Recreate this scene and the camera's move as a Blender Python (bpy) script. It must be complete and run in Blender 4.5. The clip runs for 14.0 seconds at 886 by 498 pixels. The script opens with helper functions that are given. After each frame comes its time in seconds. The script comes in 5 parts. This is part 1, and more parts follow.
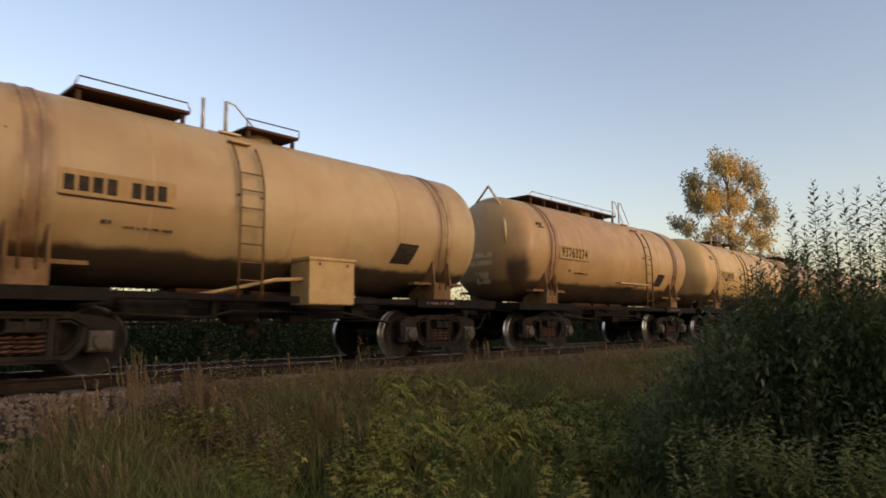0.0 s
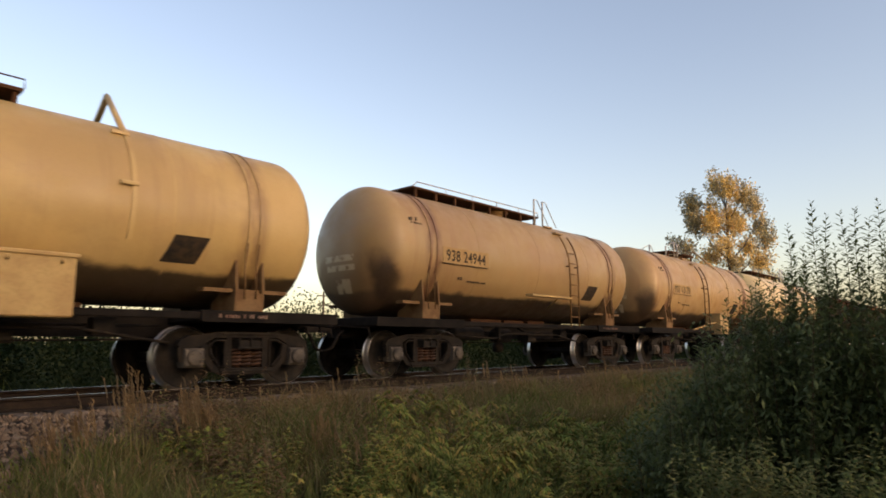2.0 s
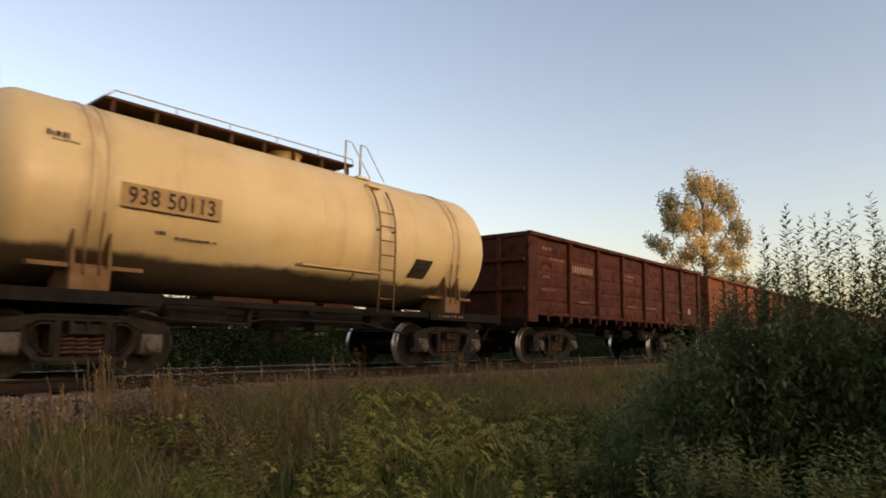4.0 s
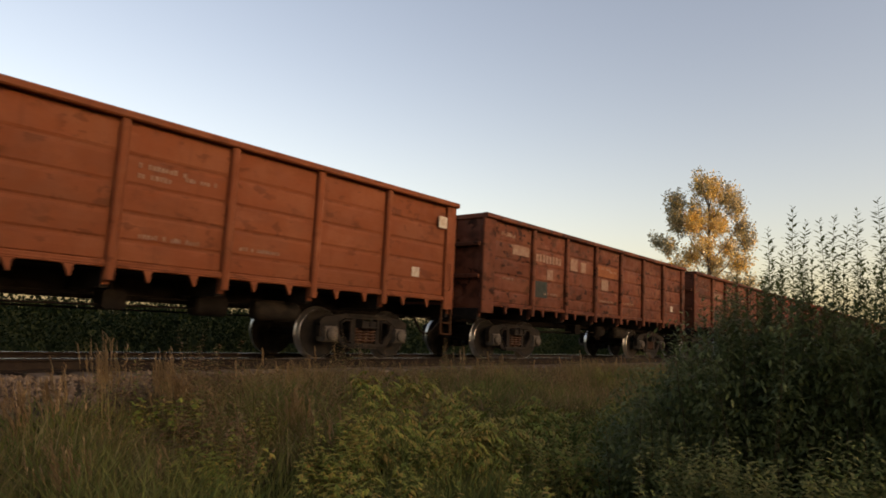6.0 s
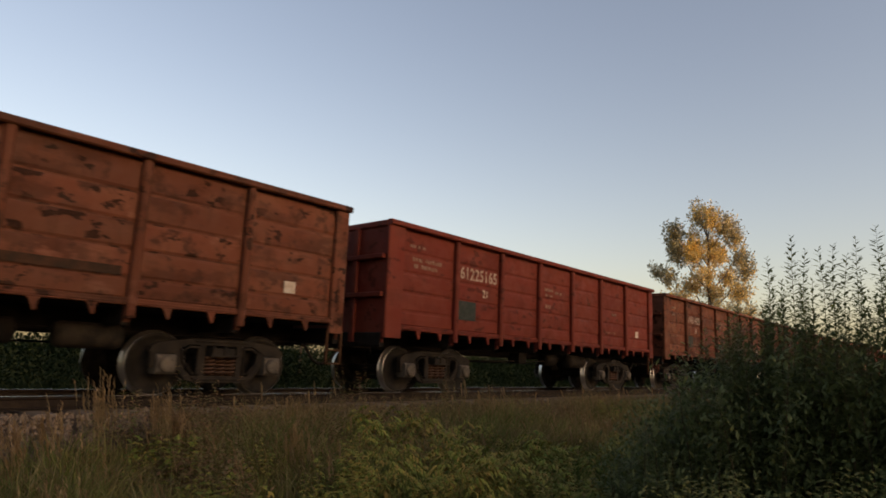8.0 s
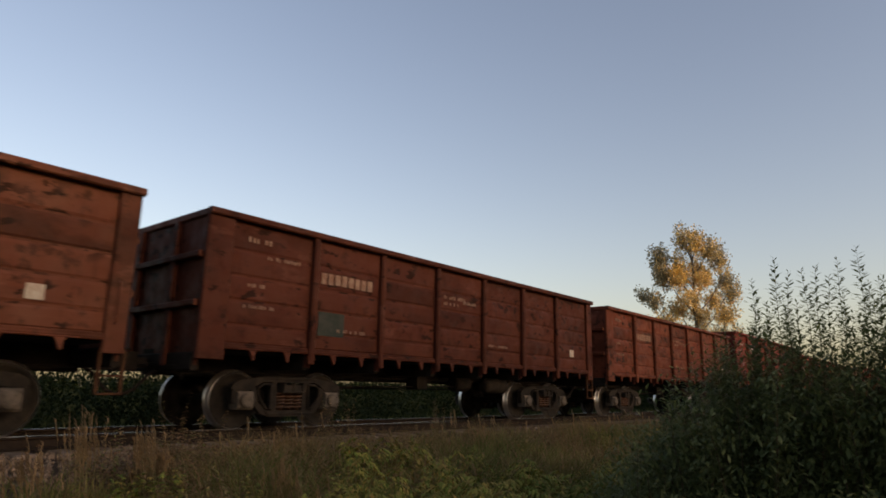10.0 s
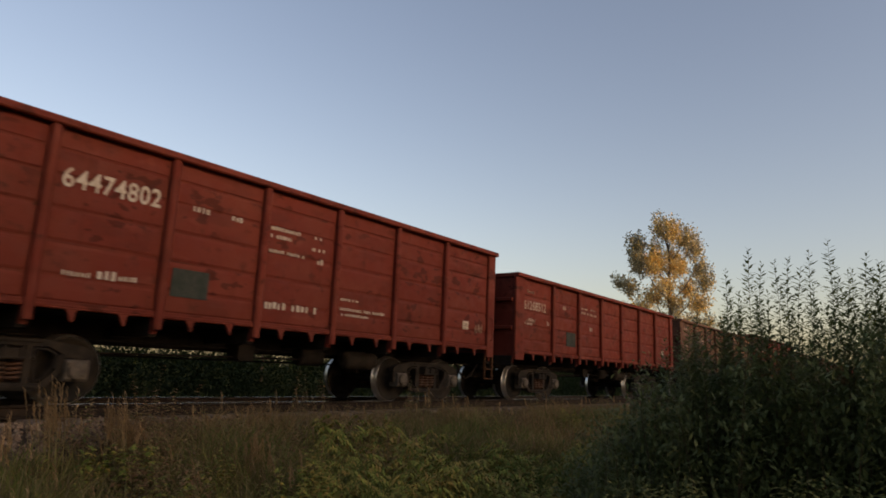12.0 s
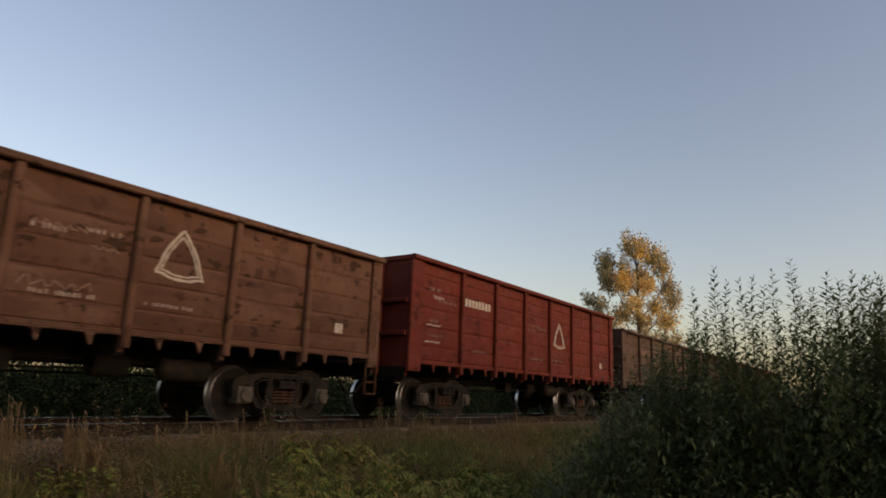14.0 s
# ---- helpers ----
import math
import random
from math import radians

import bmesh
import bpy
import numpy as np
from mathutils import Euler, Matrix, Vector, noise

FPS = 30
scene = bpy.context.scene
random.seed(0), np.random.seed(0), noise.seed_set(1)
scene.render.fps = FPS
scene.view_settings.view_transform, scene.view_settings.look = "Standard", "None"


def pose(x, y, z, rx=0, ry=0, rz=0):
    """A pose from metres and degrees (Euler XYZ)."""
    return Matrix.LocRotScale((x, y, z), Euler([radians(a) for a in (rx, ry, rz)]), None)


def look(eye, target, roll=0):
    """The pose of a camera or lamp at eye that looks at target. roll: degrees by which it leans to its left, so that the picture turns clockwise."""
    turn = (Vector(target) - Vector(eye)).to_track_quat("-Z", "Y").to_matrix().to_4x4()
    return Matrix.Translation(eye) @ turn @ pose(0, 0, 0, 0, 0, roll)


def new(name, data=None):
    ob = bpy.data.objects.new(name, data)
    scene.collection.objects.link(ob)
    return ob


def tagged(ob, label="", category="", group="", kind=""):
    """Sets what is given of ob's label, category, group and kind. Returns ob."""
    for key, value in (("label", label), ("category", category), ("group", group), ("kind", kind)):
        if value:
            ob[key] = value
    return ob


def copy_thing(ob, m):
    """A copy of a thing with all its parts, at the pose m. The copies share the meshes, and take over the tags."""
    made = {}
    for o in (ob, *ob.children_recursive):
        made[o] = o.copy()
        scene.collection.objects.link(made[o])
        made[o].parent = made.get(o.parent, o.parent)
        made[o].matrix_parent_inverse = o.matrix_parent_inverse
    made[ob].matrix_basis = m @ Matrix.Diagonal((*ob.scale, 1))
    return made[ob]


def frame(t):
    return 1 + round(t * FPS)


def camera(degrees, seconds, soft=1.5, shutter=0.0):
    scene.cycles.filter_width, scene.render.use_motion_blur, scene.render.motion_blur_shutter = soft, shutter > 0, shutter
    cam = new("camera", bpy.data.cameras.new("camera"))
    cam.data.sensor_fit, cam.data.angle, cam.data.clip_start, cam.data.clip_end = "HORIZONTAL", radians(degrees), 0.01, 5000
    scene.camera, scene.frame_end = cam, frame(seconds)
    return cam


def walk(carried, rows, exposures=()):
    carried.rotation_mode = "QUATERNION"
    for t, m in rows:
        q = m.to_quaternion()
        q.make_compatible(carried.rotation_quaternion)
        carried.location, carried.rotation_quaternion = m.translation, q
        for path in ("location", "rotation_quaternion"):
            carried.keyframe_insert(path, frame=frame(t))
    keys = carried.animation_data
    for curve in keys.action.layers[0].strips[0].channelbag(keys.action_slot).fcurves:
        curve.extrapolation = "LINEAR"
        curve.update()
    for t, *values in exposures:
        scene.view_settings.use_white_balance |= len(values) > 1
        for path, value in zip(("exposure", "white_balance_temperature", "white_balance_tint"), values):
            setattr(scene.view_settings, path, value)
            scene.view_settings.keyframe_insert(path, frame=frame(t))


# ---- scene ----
cam = camera(69.5, 14.0, soft=1.7, shutter=0.1)
EYE = (0.0, -10.62, 0.66)
# seconds, yaw, pitch, roll of the hand-held camera
PATH = (
    (0, -47.32, 6.77, 0.44), (0.5, -47.91, 6.61, -0.17), (1, -47.87, 8.15, 0.05), (1.5, -48.58, 8.83, -0.15),
    (2, -47.43, 8.51, 0.22), (2.5, -46.12, 9.04, 0.72), (3, -45.94, 9.01, 0.19), (3.5, -46.51, 7.41, -2.50),
    (3.7, -49.31, 7.89, -0.86), (5.8, -49.36, 6.22, -2.77), (6, -49.34, 7.17, -2.84), (6.5, -49.66, 8.82, -2.30),
    (7, -48.03, 8.46, -2.97), (7.5, -47.33, 8.36, -2.37), (8, -49.30, 10.08, -2.28), (8.5, -49.64, 10.37, -1.66),
    (9, -49.34, 11.58, -2.05), (9.2, -49.32, 12.73, -1.10), (11.5, -52.16, 12.25, -2.20), (12, -52.44, 10.97, -2.44),
    (12.5, -54.22, 10.43, -0.91), (13, -54.21, 9.76, -1.64), (13.5, -53.68, 9.69, -1.32), (14, -55.01, 12.61, -2.24))
# seconds, stops, kelvin, tint
EXPOSURES = ((0, 1.03, 6950, 24), (1, 1.01, 6950, 24), (1.5, 0.97, 6950, 24), (2, 1.28, 7050, 24), (2.5, 1.15, 7000, 24), (3, 1.1, 7000, 24),
             (3.5, 1.17, 7100, 24), (6, 1.12, 8050, 26), (6.5, 0.96, 8000, 26), (7, 0.98, 7950, 26), (7.5, 1.1, 7950, 26), (8, 0.87, 7550, 25),
             (8.5, 0.81, 7400, 25), (9, 0.83, 7300, 25), (11.5, 0.69, 7100, 25), (12.5, 0.71, 7100, 25), (13, 0.72, 7100, 25), (13.5, 0.88, 7300, 25),
             (14, 0.71, 7100, 25))
walk(cam, [(t, pose(*EYE, 90 + p, r, y)) for t, y, p, r in PATH], EXPOSURES)

# where the front coupling plane of the first gondola stands on the track, by seconds
TRAIN = ((0, 72.41), (0.5, 65.36), (1, 58.49), (1.5, 50.96), (2, 43.79), (2.5, 36.31), (3, 29.11), (3.5, 21.28),
         (6, -16.49), (6.5, -23.99), (7, -32.02), (7.5, -39.65), (8, -47.47), (8.5, -55.24), (9, -63.06),
         (11.5, -102.97), (12, -110.90), (12.5, -118.81), (13, -126.48), (13.5, -134.48), (14, -142.12))

# ---- world and sun: low evening sun behind the camera, hazy ----
SUN_EL, SUN_AZ = 9.5, 178.0   # degrees; azimuth clockwise from +y
world = bpy.data.worlds.new("evening")
scene.world = world
world.use_nodes = True
wn = world.node_tree
sky = wn.nodes.new("ShaderNodeTexSky")
sky.sky_type = "NISHITA"
sky.sun_disc = False
sky.sun_elevation = radians(SUN_EL)
sky.sun_rotation = radians(SUN_AZ)
sky.altitude = 100
sky.air_density, sky.dust_density, sky.ozone_density = 1.0, 2.6, 0.7
wn.nodes["Background"].inputs["Strength"].default_value = 0.15
wn.links.new(sky.outputs[0], wn.nodes["Background"].inputs["Color"])

sun_data = bpy.data.lights.new("sun", "SUN")
sun_data.energy, sun_data.angle, sun_data.color = 0.5, radians(3.5), (1.0, 0.78, 0.54)
sun = new("sun", sun_data)
az, el = radians(SUN_AZ), radians(SUN_EL)
sun.matrix_world = look((0, 0, 60), Vector((0, 0, 60)) - Vector((math.sin(az) * math.cos(el), math.cos(az) * math.cos(el), math.sin(el))))


# ---- materials ----
class Nodes:
    """A small writer of node materials."""

    def __init__(self, name, rough=0.7, metal=0.0, spec=0.5):
        self.mat = bpy.data.materials.new(name)
        self.mat.use_nodes = True
        self.t = self.mat.node_tree
        self.bsdf = self.t.nodes["Principled BSDF"]
        self.bsdf.inputs["Roughness"].default_value = rough
        self.bsdf.inputs["Metallic"].default_value = metal
        self.bsdf.inputs["Specular IOR Level"].default_value = spec
        self.info = self.t.nodes.new("ShaderNodeObjectInfo")
        self.geo = self.t.nodes.new("ShaderNodeNewGeometry")
        tc = self.t.nodes.new("ShaderNodeTexCoord")
        self.obj = tc.outputs["Object"]
        shift = self.t.nodes.new("ShaderNodeVectorMath")
        shift.operation = "MULTIPLY_ADD"
        self.t.links.new(self.info.outputs["Random"], shift.inputs[0])
        shift.inputs[1].default_value = (37.0, 53.0, 29.0)
        self.t.links.new(self.obj, shift.inputs[2])
        self.pos = shift.outputs[0]

    def link(self, a, b):
        self.t.links.new(a, b)

    def noise(self, scale, detail=4.0, rough=0.55, stretch=None, shifted=True):
        n = self.t.nodes.new("ShaderNodeTexNoise")
        n.inputs["Scale"].default_value = scale
        n.inputs["Detail"].default_value = detail
        n.inputs["Roughness"].default_value = rough
        src = self.pos if shifted else self.obj
        if stretch:
            m = self.t.nodes.new("ShaderNodeVectorMath")
            m.operation = "MULTIPLY"
            self.link(src, m.inputs[0])
            m.inputs[1].default_value = stretch
            src = m.outputs[0]
        self.link(src, n.inputs["Vector"])
        return n.outputs["Fac"]

    def ramp(self, fac, lo, hi, a=0.0, b=1.0):
        r = self.t.nodes.new("ShaderNodeMapRange")
        r.interpolation_type = "SMOOTHSTEP"
        self.link(fac, r.inputs[0])
        for i, v in zip((1, 2, 3, 4), (lo, hi, a, b)):
            r.inputs[i].default_value = v
        return r.outputs[0]

    def math(self, op, a, b):
        m = self.t.nodes.new("ShaderNodeMath")
        m.operation = op
        for i, v in enumerate((a, b)):
            if isinstance(v, (int, float)):
                m.inputs[i].default_value = v
            else:
                self.link(v, m.inputs[i])
        return m.outputs[0]

    def mix(self, fac, a, b):
        m = self.t.nodes.new("ShaderNodeMix")
        m.data_type = "RGBA"
        for i, v in ((0, fac), (6, a), (7, b)):
            if isinstance(v, (int, float)):
                m.inputs[i].default_value = v
            elif isinstance(v, tuple):
                m.inputs[i].default_value = (*v, 1.0)
            else:
                self.link(v, m.inputs[i])
        return m.outputs[2]

    def axis(self, i):
        s = self.t.nodes.new("ShaderNodeSeparateXYZ")
        self.link(self.obj, s.inputs[0])
        return s.outputs[i]

    def colour(self, c):
        self.link(c, self.bsdf.inputs["Base Color"])

    def roughness(self, c):
        self.link(c, self.bsdf.inputs["Roughness"])

    def bump(self, height, strength=0.3, distance=0.02):
        b = self.t.nodes.new("ShaderNodeBump")
        b.inputs["Strength"].default_value = strength
        b.inputs["Distance"].default_value = distance
        self.link(height, b.inputs["Height"])
        self.link(b.outputs[0], self.bsdf.inputs["Normal"])


def wagon_paint(name, base, worn, rust, wear=0.5, rough=0.58):
    """Weathered oxide paint on steel sheet: faded patches, rust bloom, streaks that run down."""
    n = Nodes(name, rough, 0.0, 0.08)
    fade = n.ramp(n.noise(1.3, 5), 0.35, 0.7)
    spots = n.ramp(n.noise(3.1, 7, 0.68), 0.62 - 0.12 * wear, 0.74 - 0.1 * wear)
    flake = n.math("MULTIPLY", n.ramp(n.noise(4.2, 4, 0.55, (0.8, 1.0, 1.3)), 0.57, 0.61), n.ramp(n.noise(0.8, 2), 0.42, 0.54))
    streak = n.ramp(n.noise(5.0, 4, 0.6, (1.0, 1.0, 0.12)), 0.55, 0.8, 0.0, 0.55)
    fine = n.noise(38, 4)
    each = n.math("MULTIPLY", n.info.outputs["Random"], wear)
    c = n.mix(n.math("MULTIPLY", fade, 0.7), base, worn)
    blot = n.ramp(n.noise(0.9, 6, 0.6, (0.7, 1.0, 1.6)), 0.50, 0.62)
    c = n.mix(n.math("MULTIPLY", blot, 0.55 * wear), c, tuple(v * 0.45 for v in rust))
    pale = n.ramp(n.noise(1.7, 4, 0.6, (0.6, 1.0, 1.4)), 0.60, 0.68)
    c = n.mix(n.math("MULTIPLY", pale, 0.45 * wear), c, tuple(v * 1.5 + 0.02 for v in worn))
    c = n.mix(n.math("MULTIPLY", each, 0.45), c, tuple(v * 0.55 for v in rust))
    c = n.mix(n.math("MULTIPLY", spots, 0.25 + 0.65 * wear), c, rust)
    c = n.mix(n.math("MULTIPLY", flake, min(0.92, 0.1 + 1.1 * wear)), c, tuple(v * 0.4 for v in rust))
    c = n.mix(n.math("MULTIPLY", streak, 0.35 + 0.4 * wear), c, tuple(v * 0.6 for v in rust))
    c = n.mix(n.math("MULTIPLY", n.ramp(fine, 0.4, 0.7), 0.18), c, tuple(v * 0.7 for v in base))
    n.colour(c)
    n.roughness(n.ramp(n.noise(4.5, 5), 0.3, 0.7, rough - 0.1, rough + 0.22))
    n.bump(n.math("ADD", n.math("MULTIPLY", n.noise(2.2, 2), 1.0), n.math("MULTIPLY", fine, 0.12)), 0.35, 0.02)
    return n.mat


def tank_paint(name, base, worn, grime=0.5):
    """Tan tank enamel: oily streaks, dust, spills, and a near-black belly below a ragged line."""
    n = Nodes(name, 0.42)
    fade = n.ramp(n.noise(0.7, 4), 0.35, 0.7)
    streak = n.ramp(n.noise(2.2, 5, 0.6, (1.0, 0.25, 0.1)), 0.52, 0.78)
    fine = n.noise(30, 4)
    dirt = n.ramp(n.noise(1.9, 7, 0.65), 0.52, 0.74)
    c = n.mix(fade, base, worn)
    c = n.mix(n.math("MULTIPLY", streak, 0.26 * grime), c, (0.16, 0.09, 0.045))
    drip = n.math("MULTIPLY", n.ramp(n.noise(3.4, 3, 0.6, (1.0, 0.2, 0.06)), 0.56, 0.66), n.ramp(n.noise(0.6, 2), 0.40, 0.6))
    c = n.mix(n.math("MULTIPLY", drip, 0.28 * grime), c, (0.20, 0.10, 0.045))
    haze = n.ramp(n.noise(0.45, 5, 0.62, (1.0, 1.0, 1.5)), 0.45, 0.62)
    c = n.mix(n.math("MULTIPLY", haze, 0.38 * grime), c, (0.24, 0.145, 0.07))
    c = n.mix(n.math("MULTIPLY", dirt, 0.32 * grime), c, (0.30, 0.17, 0.08))
    # near-black colour low on the barrel, its edge broken by noise
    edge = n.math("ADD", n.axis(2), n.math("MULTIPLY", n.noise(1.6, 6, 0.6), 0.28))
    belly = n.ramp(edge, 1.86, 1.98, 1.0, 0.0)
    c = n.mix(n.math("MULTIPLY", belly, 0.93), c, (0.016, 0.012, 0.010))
    # brown soot over the lower half of the dome
    soot = n.math("MULTIPLY", n.ramp(n.axis(0), 0.9, 1.3, 1.0, 0.0), n.ramp(n.math("ADD", n.axis(2), n.math("MULTIPLY", n.noise(1.2, 5), 1.0)), 2.3, 3.4, 1.0, 0.0))
    c = n.mix(n.math("MULTIPLY", soot, min(0.6, 0.5 * grime)), c, (0.12, 0.07, 0.035))
    # spill that ran down the front dome beside its middle
    ends = n.ramp(n.axis(0), 1.05, 1.5, 1.0, 0.0)
    off = n.math("ADD", n.axis(1), n.math("MULTIPLY", n.noise(1.9, 4), 0.3))
    side = n.math("MULTIPLY", n.ramp(off, -1.22, -1.05), n.ramp(off, -0.72, -0.52, 1.0, 0.0))
    low = n.ramp(n.math("ADD", n.axis(2), n.math("MULTIPLY", n.noise(2.4, 4), 0.5)), 2.35, 2.95, 1.0, 0.0)
    spill = n.math("MULTIPLY", n.math("MULTIPLY", ends, side), low)
    c = n.mix(n.math("MULTIPLY", spill, max(0.0, min(0.93, (grime - 0.55) * 1.6))), c, (0.026, 0.017, 0.012))
    for xs in (2.05, 9.80):
        far = n.math("ABSOLUTE", n.math("ADD", n.axis(0), -xs), 0.0)
        band = n.math("MULTIPLY", n.ramp(far, 0.12, 0.34, 1.0, 0.0), n.ramp(n.noise(2.6, 5, 0.6, (1.0, 1.0, 0.35)), 0.32, 0.60))
        c = n.mix(n.math("MULTIPLY", band, 0.75 * grime), c, (0.13, 0.06, 0.03))
    # remains of old stencil blocks on the dome
    chip = n.ramp(n.noise(5.5, 5, 0.6), 0.40, 0.52)
    for y0, y1, z0, z1 in ((-0.40, 0.55, 2.40, 2.53), (-0.42, 0.50, 2.20, 2.32), (-0.25, 0.20, 1.72, 2.02)):
        wy = n.math("MULTIPLY", n.ramp(n.axis(1), y0 - 0.02, y0 + 0.02), n.ramp(n.axis(1), y1 - 0.02, y1 + 0.02, 1.0, 0.0))
        wz = n.math("MULTIPLY", n.ramp(n.axis(2), z0 - 0.02, z0 + 0.02), n.ramp(n.axis(2), z1 - 0.02, z1 + 0.02, 1.0, 0.0))
        block = n.math("MULTIPLY", n.math("MULTIPLY", wy, wz), n.math("MULTIPLY", chip, n.ramp(n.axis(0), 0.95, 1.15, 1.0, 0.0)))
        c = n.mix(n.math("MULTIPLY", block, max(0.0, min(0.8, (grime - 0.55) * 1.3))), c, (0.44, 0.35, 0.22))
    c = n.mix(n.math("MULTIPLY", n.ramp(fine, 0.45, 0.7), 0.10), c, (0.2, 0.12, 0.06))
    n.colour(c)
    n.roughness(n.ramp(n.noise(3, 5), 0.3, 0.7, 0.36, 0.6))
    n.bump(n.math("ADD", n.noise(1.1, 2), n.math("MULTIPLY", fine, 0.08)), 0.15, 0.02)
    return n.mat


def plain(name, base, other, rough=0.7, metal=0.0, scale=6.0, bump=0.2, dist=0.01, island=0.0, spec=0.07):
    n = Nodes(name, rough, metal, 0.5 if metal > 0.2 else spec)
    c = n.mix(n.ramp(n.noise(scale, 6, 0.62), 0.35, 0.68), base, other)
    c = n.mix(n.math("MULTIPLY", n.ramp(n.noise(scale * 9, 3), 0.4, 0.7), 0.35), c, tuple(0.55 * v for v in base))
    if island:
        c = n.mix(n.math("MULTIPLY", n.geo.outputs["Random Per Island"], island), c, tuple(0.3 * v for v in other))
    n.colour(c)
    n.bump(n.noise(scale * 5, 4), bump, dist)
    return n.mat


def leafy(name, colours, rough=0.6, patch=0.5, gloss=0.1, through_light=0.3):
    """Leaves and blades: each its own colour, with patches over the whole stand, and some light through."""
    n = Nodes(name, rough)
    r = n.t.nodes.new("ShaderNodeValToRGB")
    el_ = r.color_ramp.elements
    while len(el_) < len(colours):
        el_.new(0.5)
    for i, c in enumerate(colours):
        el_[i].position = i / (len(colours) - 1)
        el_[i].color = (*c, 1.0)
    mixv = n.math("ADD", n.math("MULTIPLY", n.geo.outputs["Random Per Island"], 1.0 - patch),
                  n.math("MULTIPLY", n.ramp(n.noise(patch_scale.get(name, 0.8), 3), 0.3, 0.7), patch))
    n.link(mixv, r.inputs[0])
    n.colour(r.outputs[0])
    n.bsdf.inputs["Specular IOR Level"].default_value = gloss
    tr = n.t.nodes.new("ShaderNodeBsdfTranslucent")
    n.link(r.outputs[0], tr.inputs["Color"])
    m = n.t.nodes.new("ShaderNodeMixShader")
    m.inputs[0].default_value = through_light
    n.link(n.bsdf.outputs[0], m.inputs[1])
    n.link(tr.outputs[0], m.inputs[2])
    n.link(m.outputs[0], n.t.nodes["Material Output"].inputs["Surface"])
    return n.mat


patch_scale = {"tree_gold": 0.35, "tree_green": 0.35, "dry_grass": 0.9, "meadow": 0.5}

M_GOND = wagon_paint("oxide_paint", (0.125, 0.034, 0.018), (0.15, 0.05, 0.0275), (0.05, 0.0175, 0.01), 0.5)
PAINT = {
    "orange": wagon_paint("orange_oxide_paint", (0.155, 0.0468, 0.0211), (0.168, 0.0608, 0.0304), (0.0608, 0.0211, 0.0103), 0.25),
    "worn": wagon_paint("worn_oxide_paint", (0.116, 0.0375, 0.0215), (0.146, 0.0605, 0.037), (0.0331, 0.0141, 0.00884), 0.85),
    "red": wagon_paint("red_oxide_paint", (0.116, 0.0225, 0.0155), (0.128, 0.032, 0.0205), (0.0425, 0.0141, 0.00884), 0.4),
    "dark": wagon_paint("dark_oxide_paint", (0.0645, 0.0187, 0.0116), (0.0806, 0.0274, 0.0167), (0.0226, 0.00905, 0.0058), 0.7),
    "spotted": wagon_paint("spotted_oxide_paint", (0.111, 0.0301, 0.0168), (0.128, 0.0442, 0.0257), (0.0199, 0.00969, 0.00663), 0.75),
    "khaki": wagon_paint("khaki_brown_paint", (0.106, 0.052, 0.034), (0.132, 0.076, 0.052), (0.050, 0.024, 0.015), 0.65),
    "grey": wagon_paint("grey_brown_paint", (0.0869, 0.0549, 0.0389), (0.106, 0.0732, 0.0549), (0.0389, 0.0192, 0.0128), 0.55),
}
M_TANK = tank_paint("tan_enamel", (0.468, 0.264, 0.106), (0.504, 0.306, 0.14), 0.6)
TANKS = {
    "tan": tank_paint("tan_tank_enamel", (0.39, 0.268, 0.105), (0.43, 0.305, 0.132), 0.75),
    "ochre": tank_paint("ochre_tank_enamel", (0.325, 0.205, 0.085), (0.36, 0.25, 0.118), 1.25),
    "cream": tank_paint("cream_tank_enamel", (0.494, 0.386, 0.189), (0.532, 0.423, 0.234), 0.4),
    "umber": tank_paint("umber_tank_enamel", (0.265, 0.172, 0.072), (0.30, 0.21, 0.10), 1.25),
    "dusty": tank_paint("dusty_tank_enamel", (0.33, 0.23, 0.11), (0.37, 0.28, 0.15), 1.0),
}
M_SPRING = plain("rusty_spring", (0.075, 0.04, 0.027), (0.045, 0.03, 0.023), 0.75, 0.0, 6.0)
M_LADDER = plain("rusty_tan_steel", (0.18, 0.112, 0.055), (0.11, 0.06, 0.03), 0.65, 0.0, 4.0)
M_FIT = plain("tan_fitting_paint", (0.42, 0.30, 0.14), (0.34, 0.225, 0.105), 0.55, 0.0, 3.0)
M_DARK = plain("sooty_steel", (0.009, 0.008, 0.0075), (0.018, 0.015, 0.013), 0.8, 0.0, 4.0)
M_CAST = plain("cast_steel", (0.013, 0.012, 0.011), (0.030, 0.024, 0.019), 0.75, 0.0, 5.0, 0.4, 0.01)
M_BOX = plain("axle_box_steel", (0.06, 0.053, 0.046), (0.115, 0.10, 0.083), 0.65, 0.0, 6.0)
M_WHEEL = plain("wheel_steel", (0.011, 0.0105, 0.010), (0.027, 0.023, 0.019), 0.7, 0.0, 4.0)
M_TREAD = plain("bright_tread", (0.62, 0.60, 0.57), (0.5, 0.47, 0.43), 0.34, 1.0, 5.0, 0.05)
M_RAIL = plain("rusty_rail", (0.016, 0.012, 0.01), (0.028, 0.02, 0.015), 0.8, 0.0, 6.0)
M_RAILTOP = plain("polished_rail", (0.58, 0.57, 0.55), (0.48, 0.46, 0.44), 0.22, 1.0, 3.0, 0.03)
M_SLEEPER = plain("weathered_sleeper", (0.19, 0.155, 0.13), (0.13, 0.10, 0.08), 0.85, 0.0, 8.0)
M_GRAVEL = plain("gravel", (0.17, 0.115, 0.078), (0.25, 0.195, 0.145), 0.95, 0.0, 5.0, 0.4, 0.01, 0.8, 0.05)
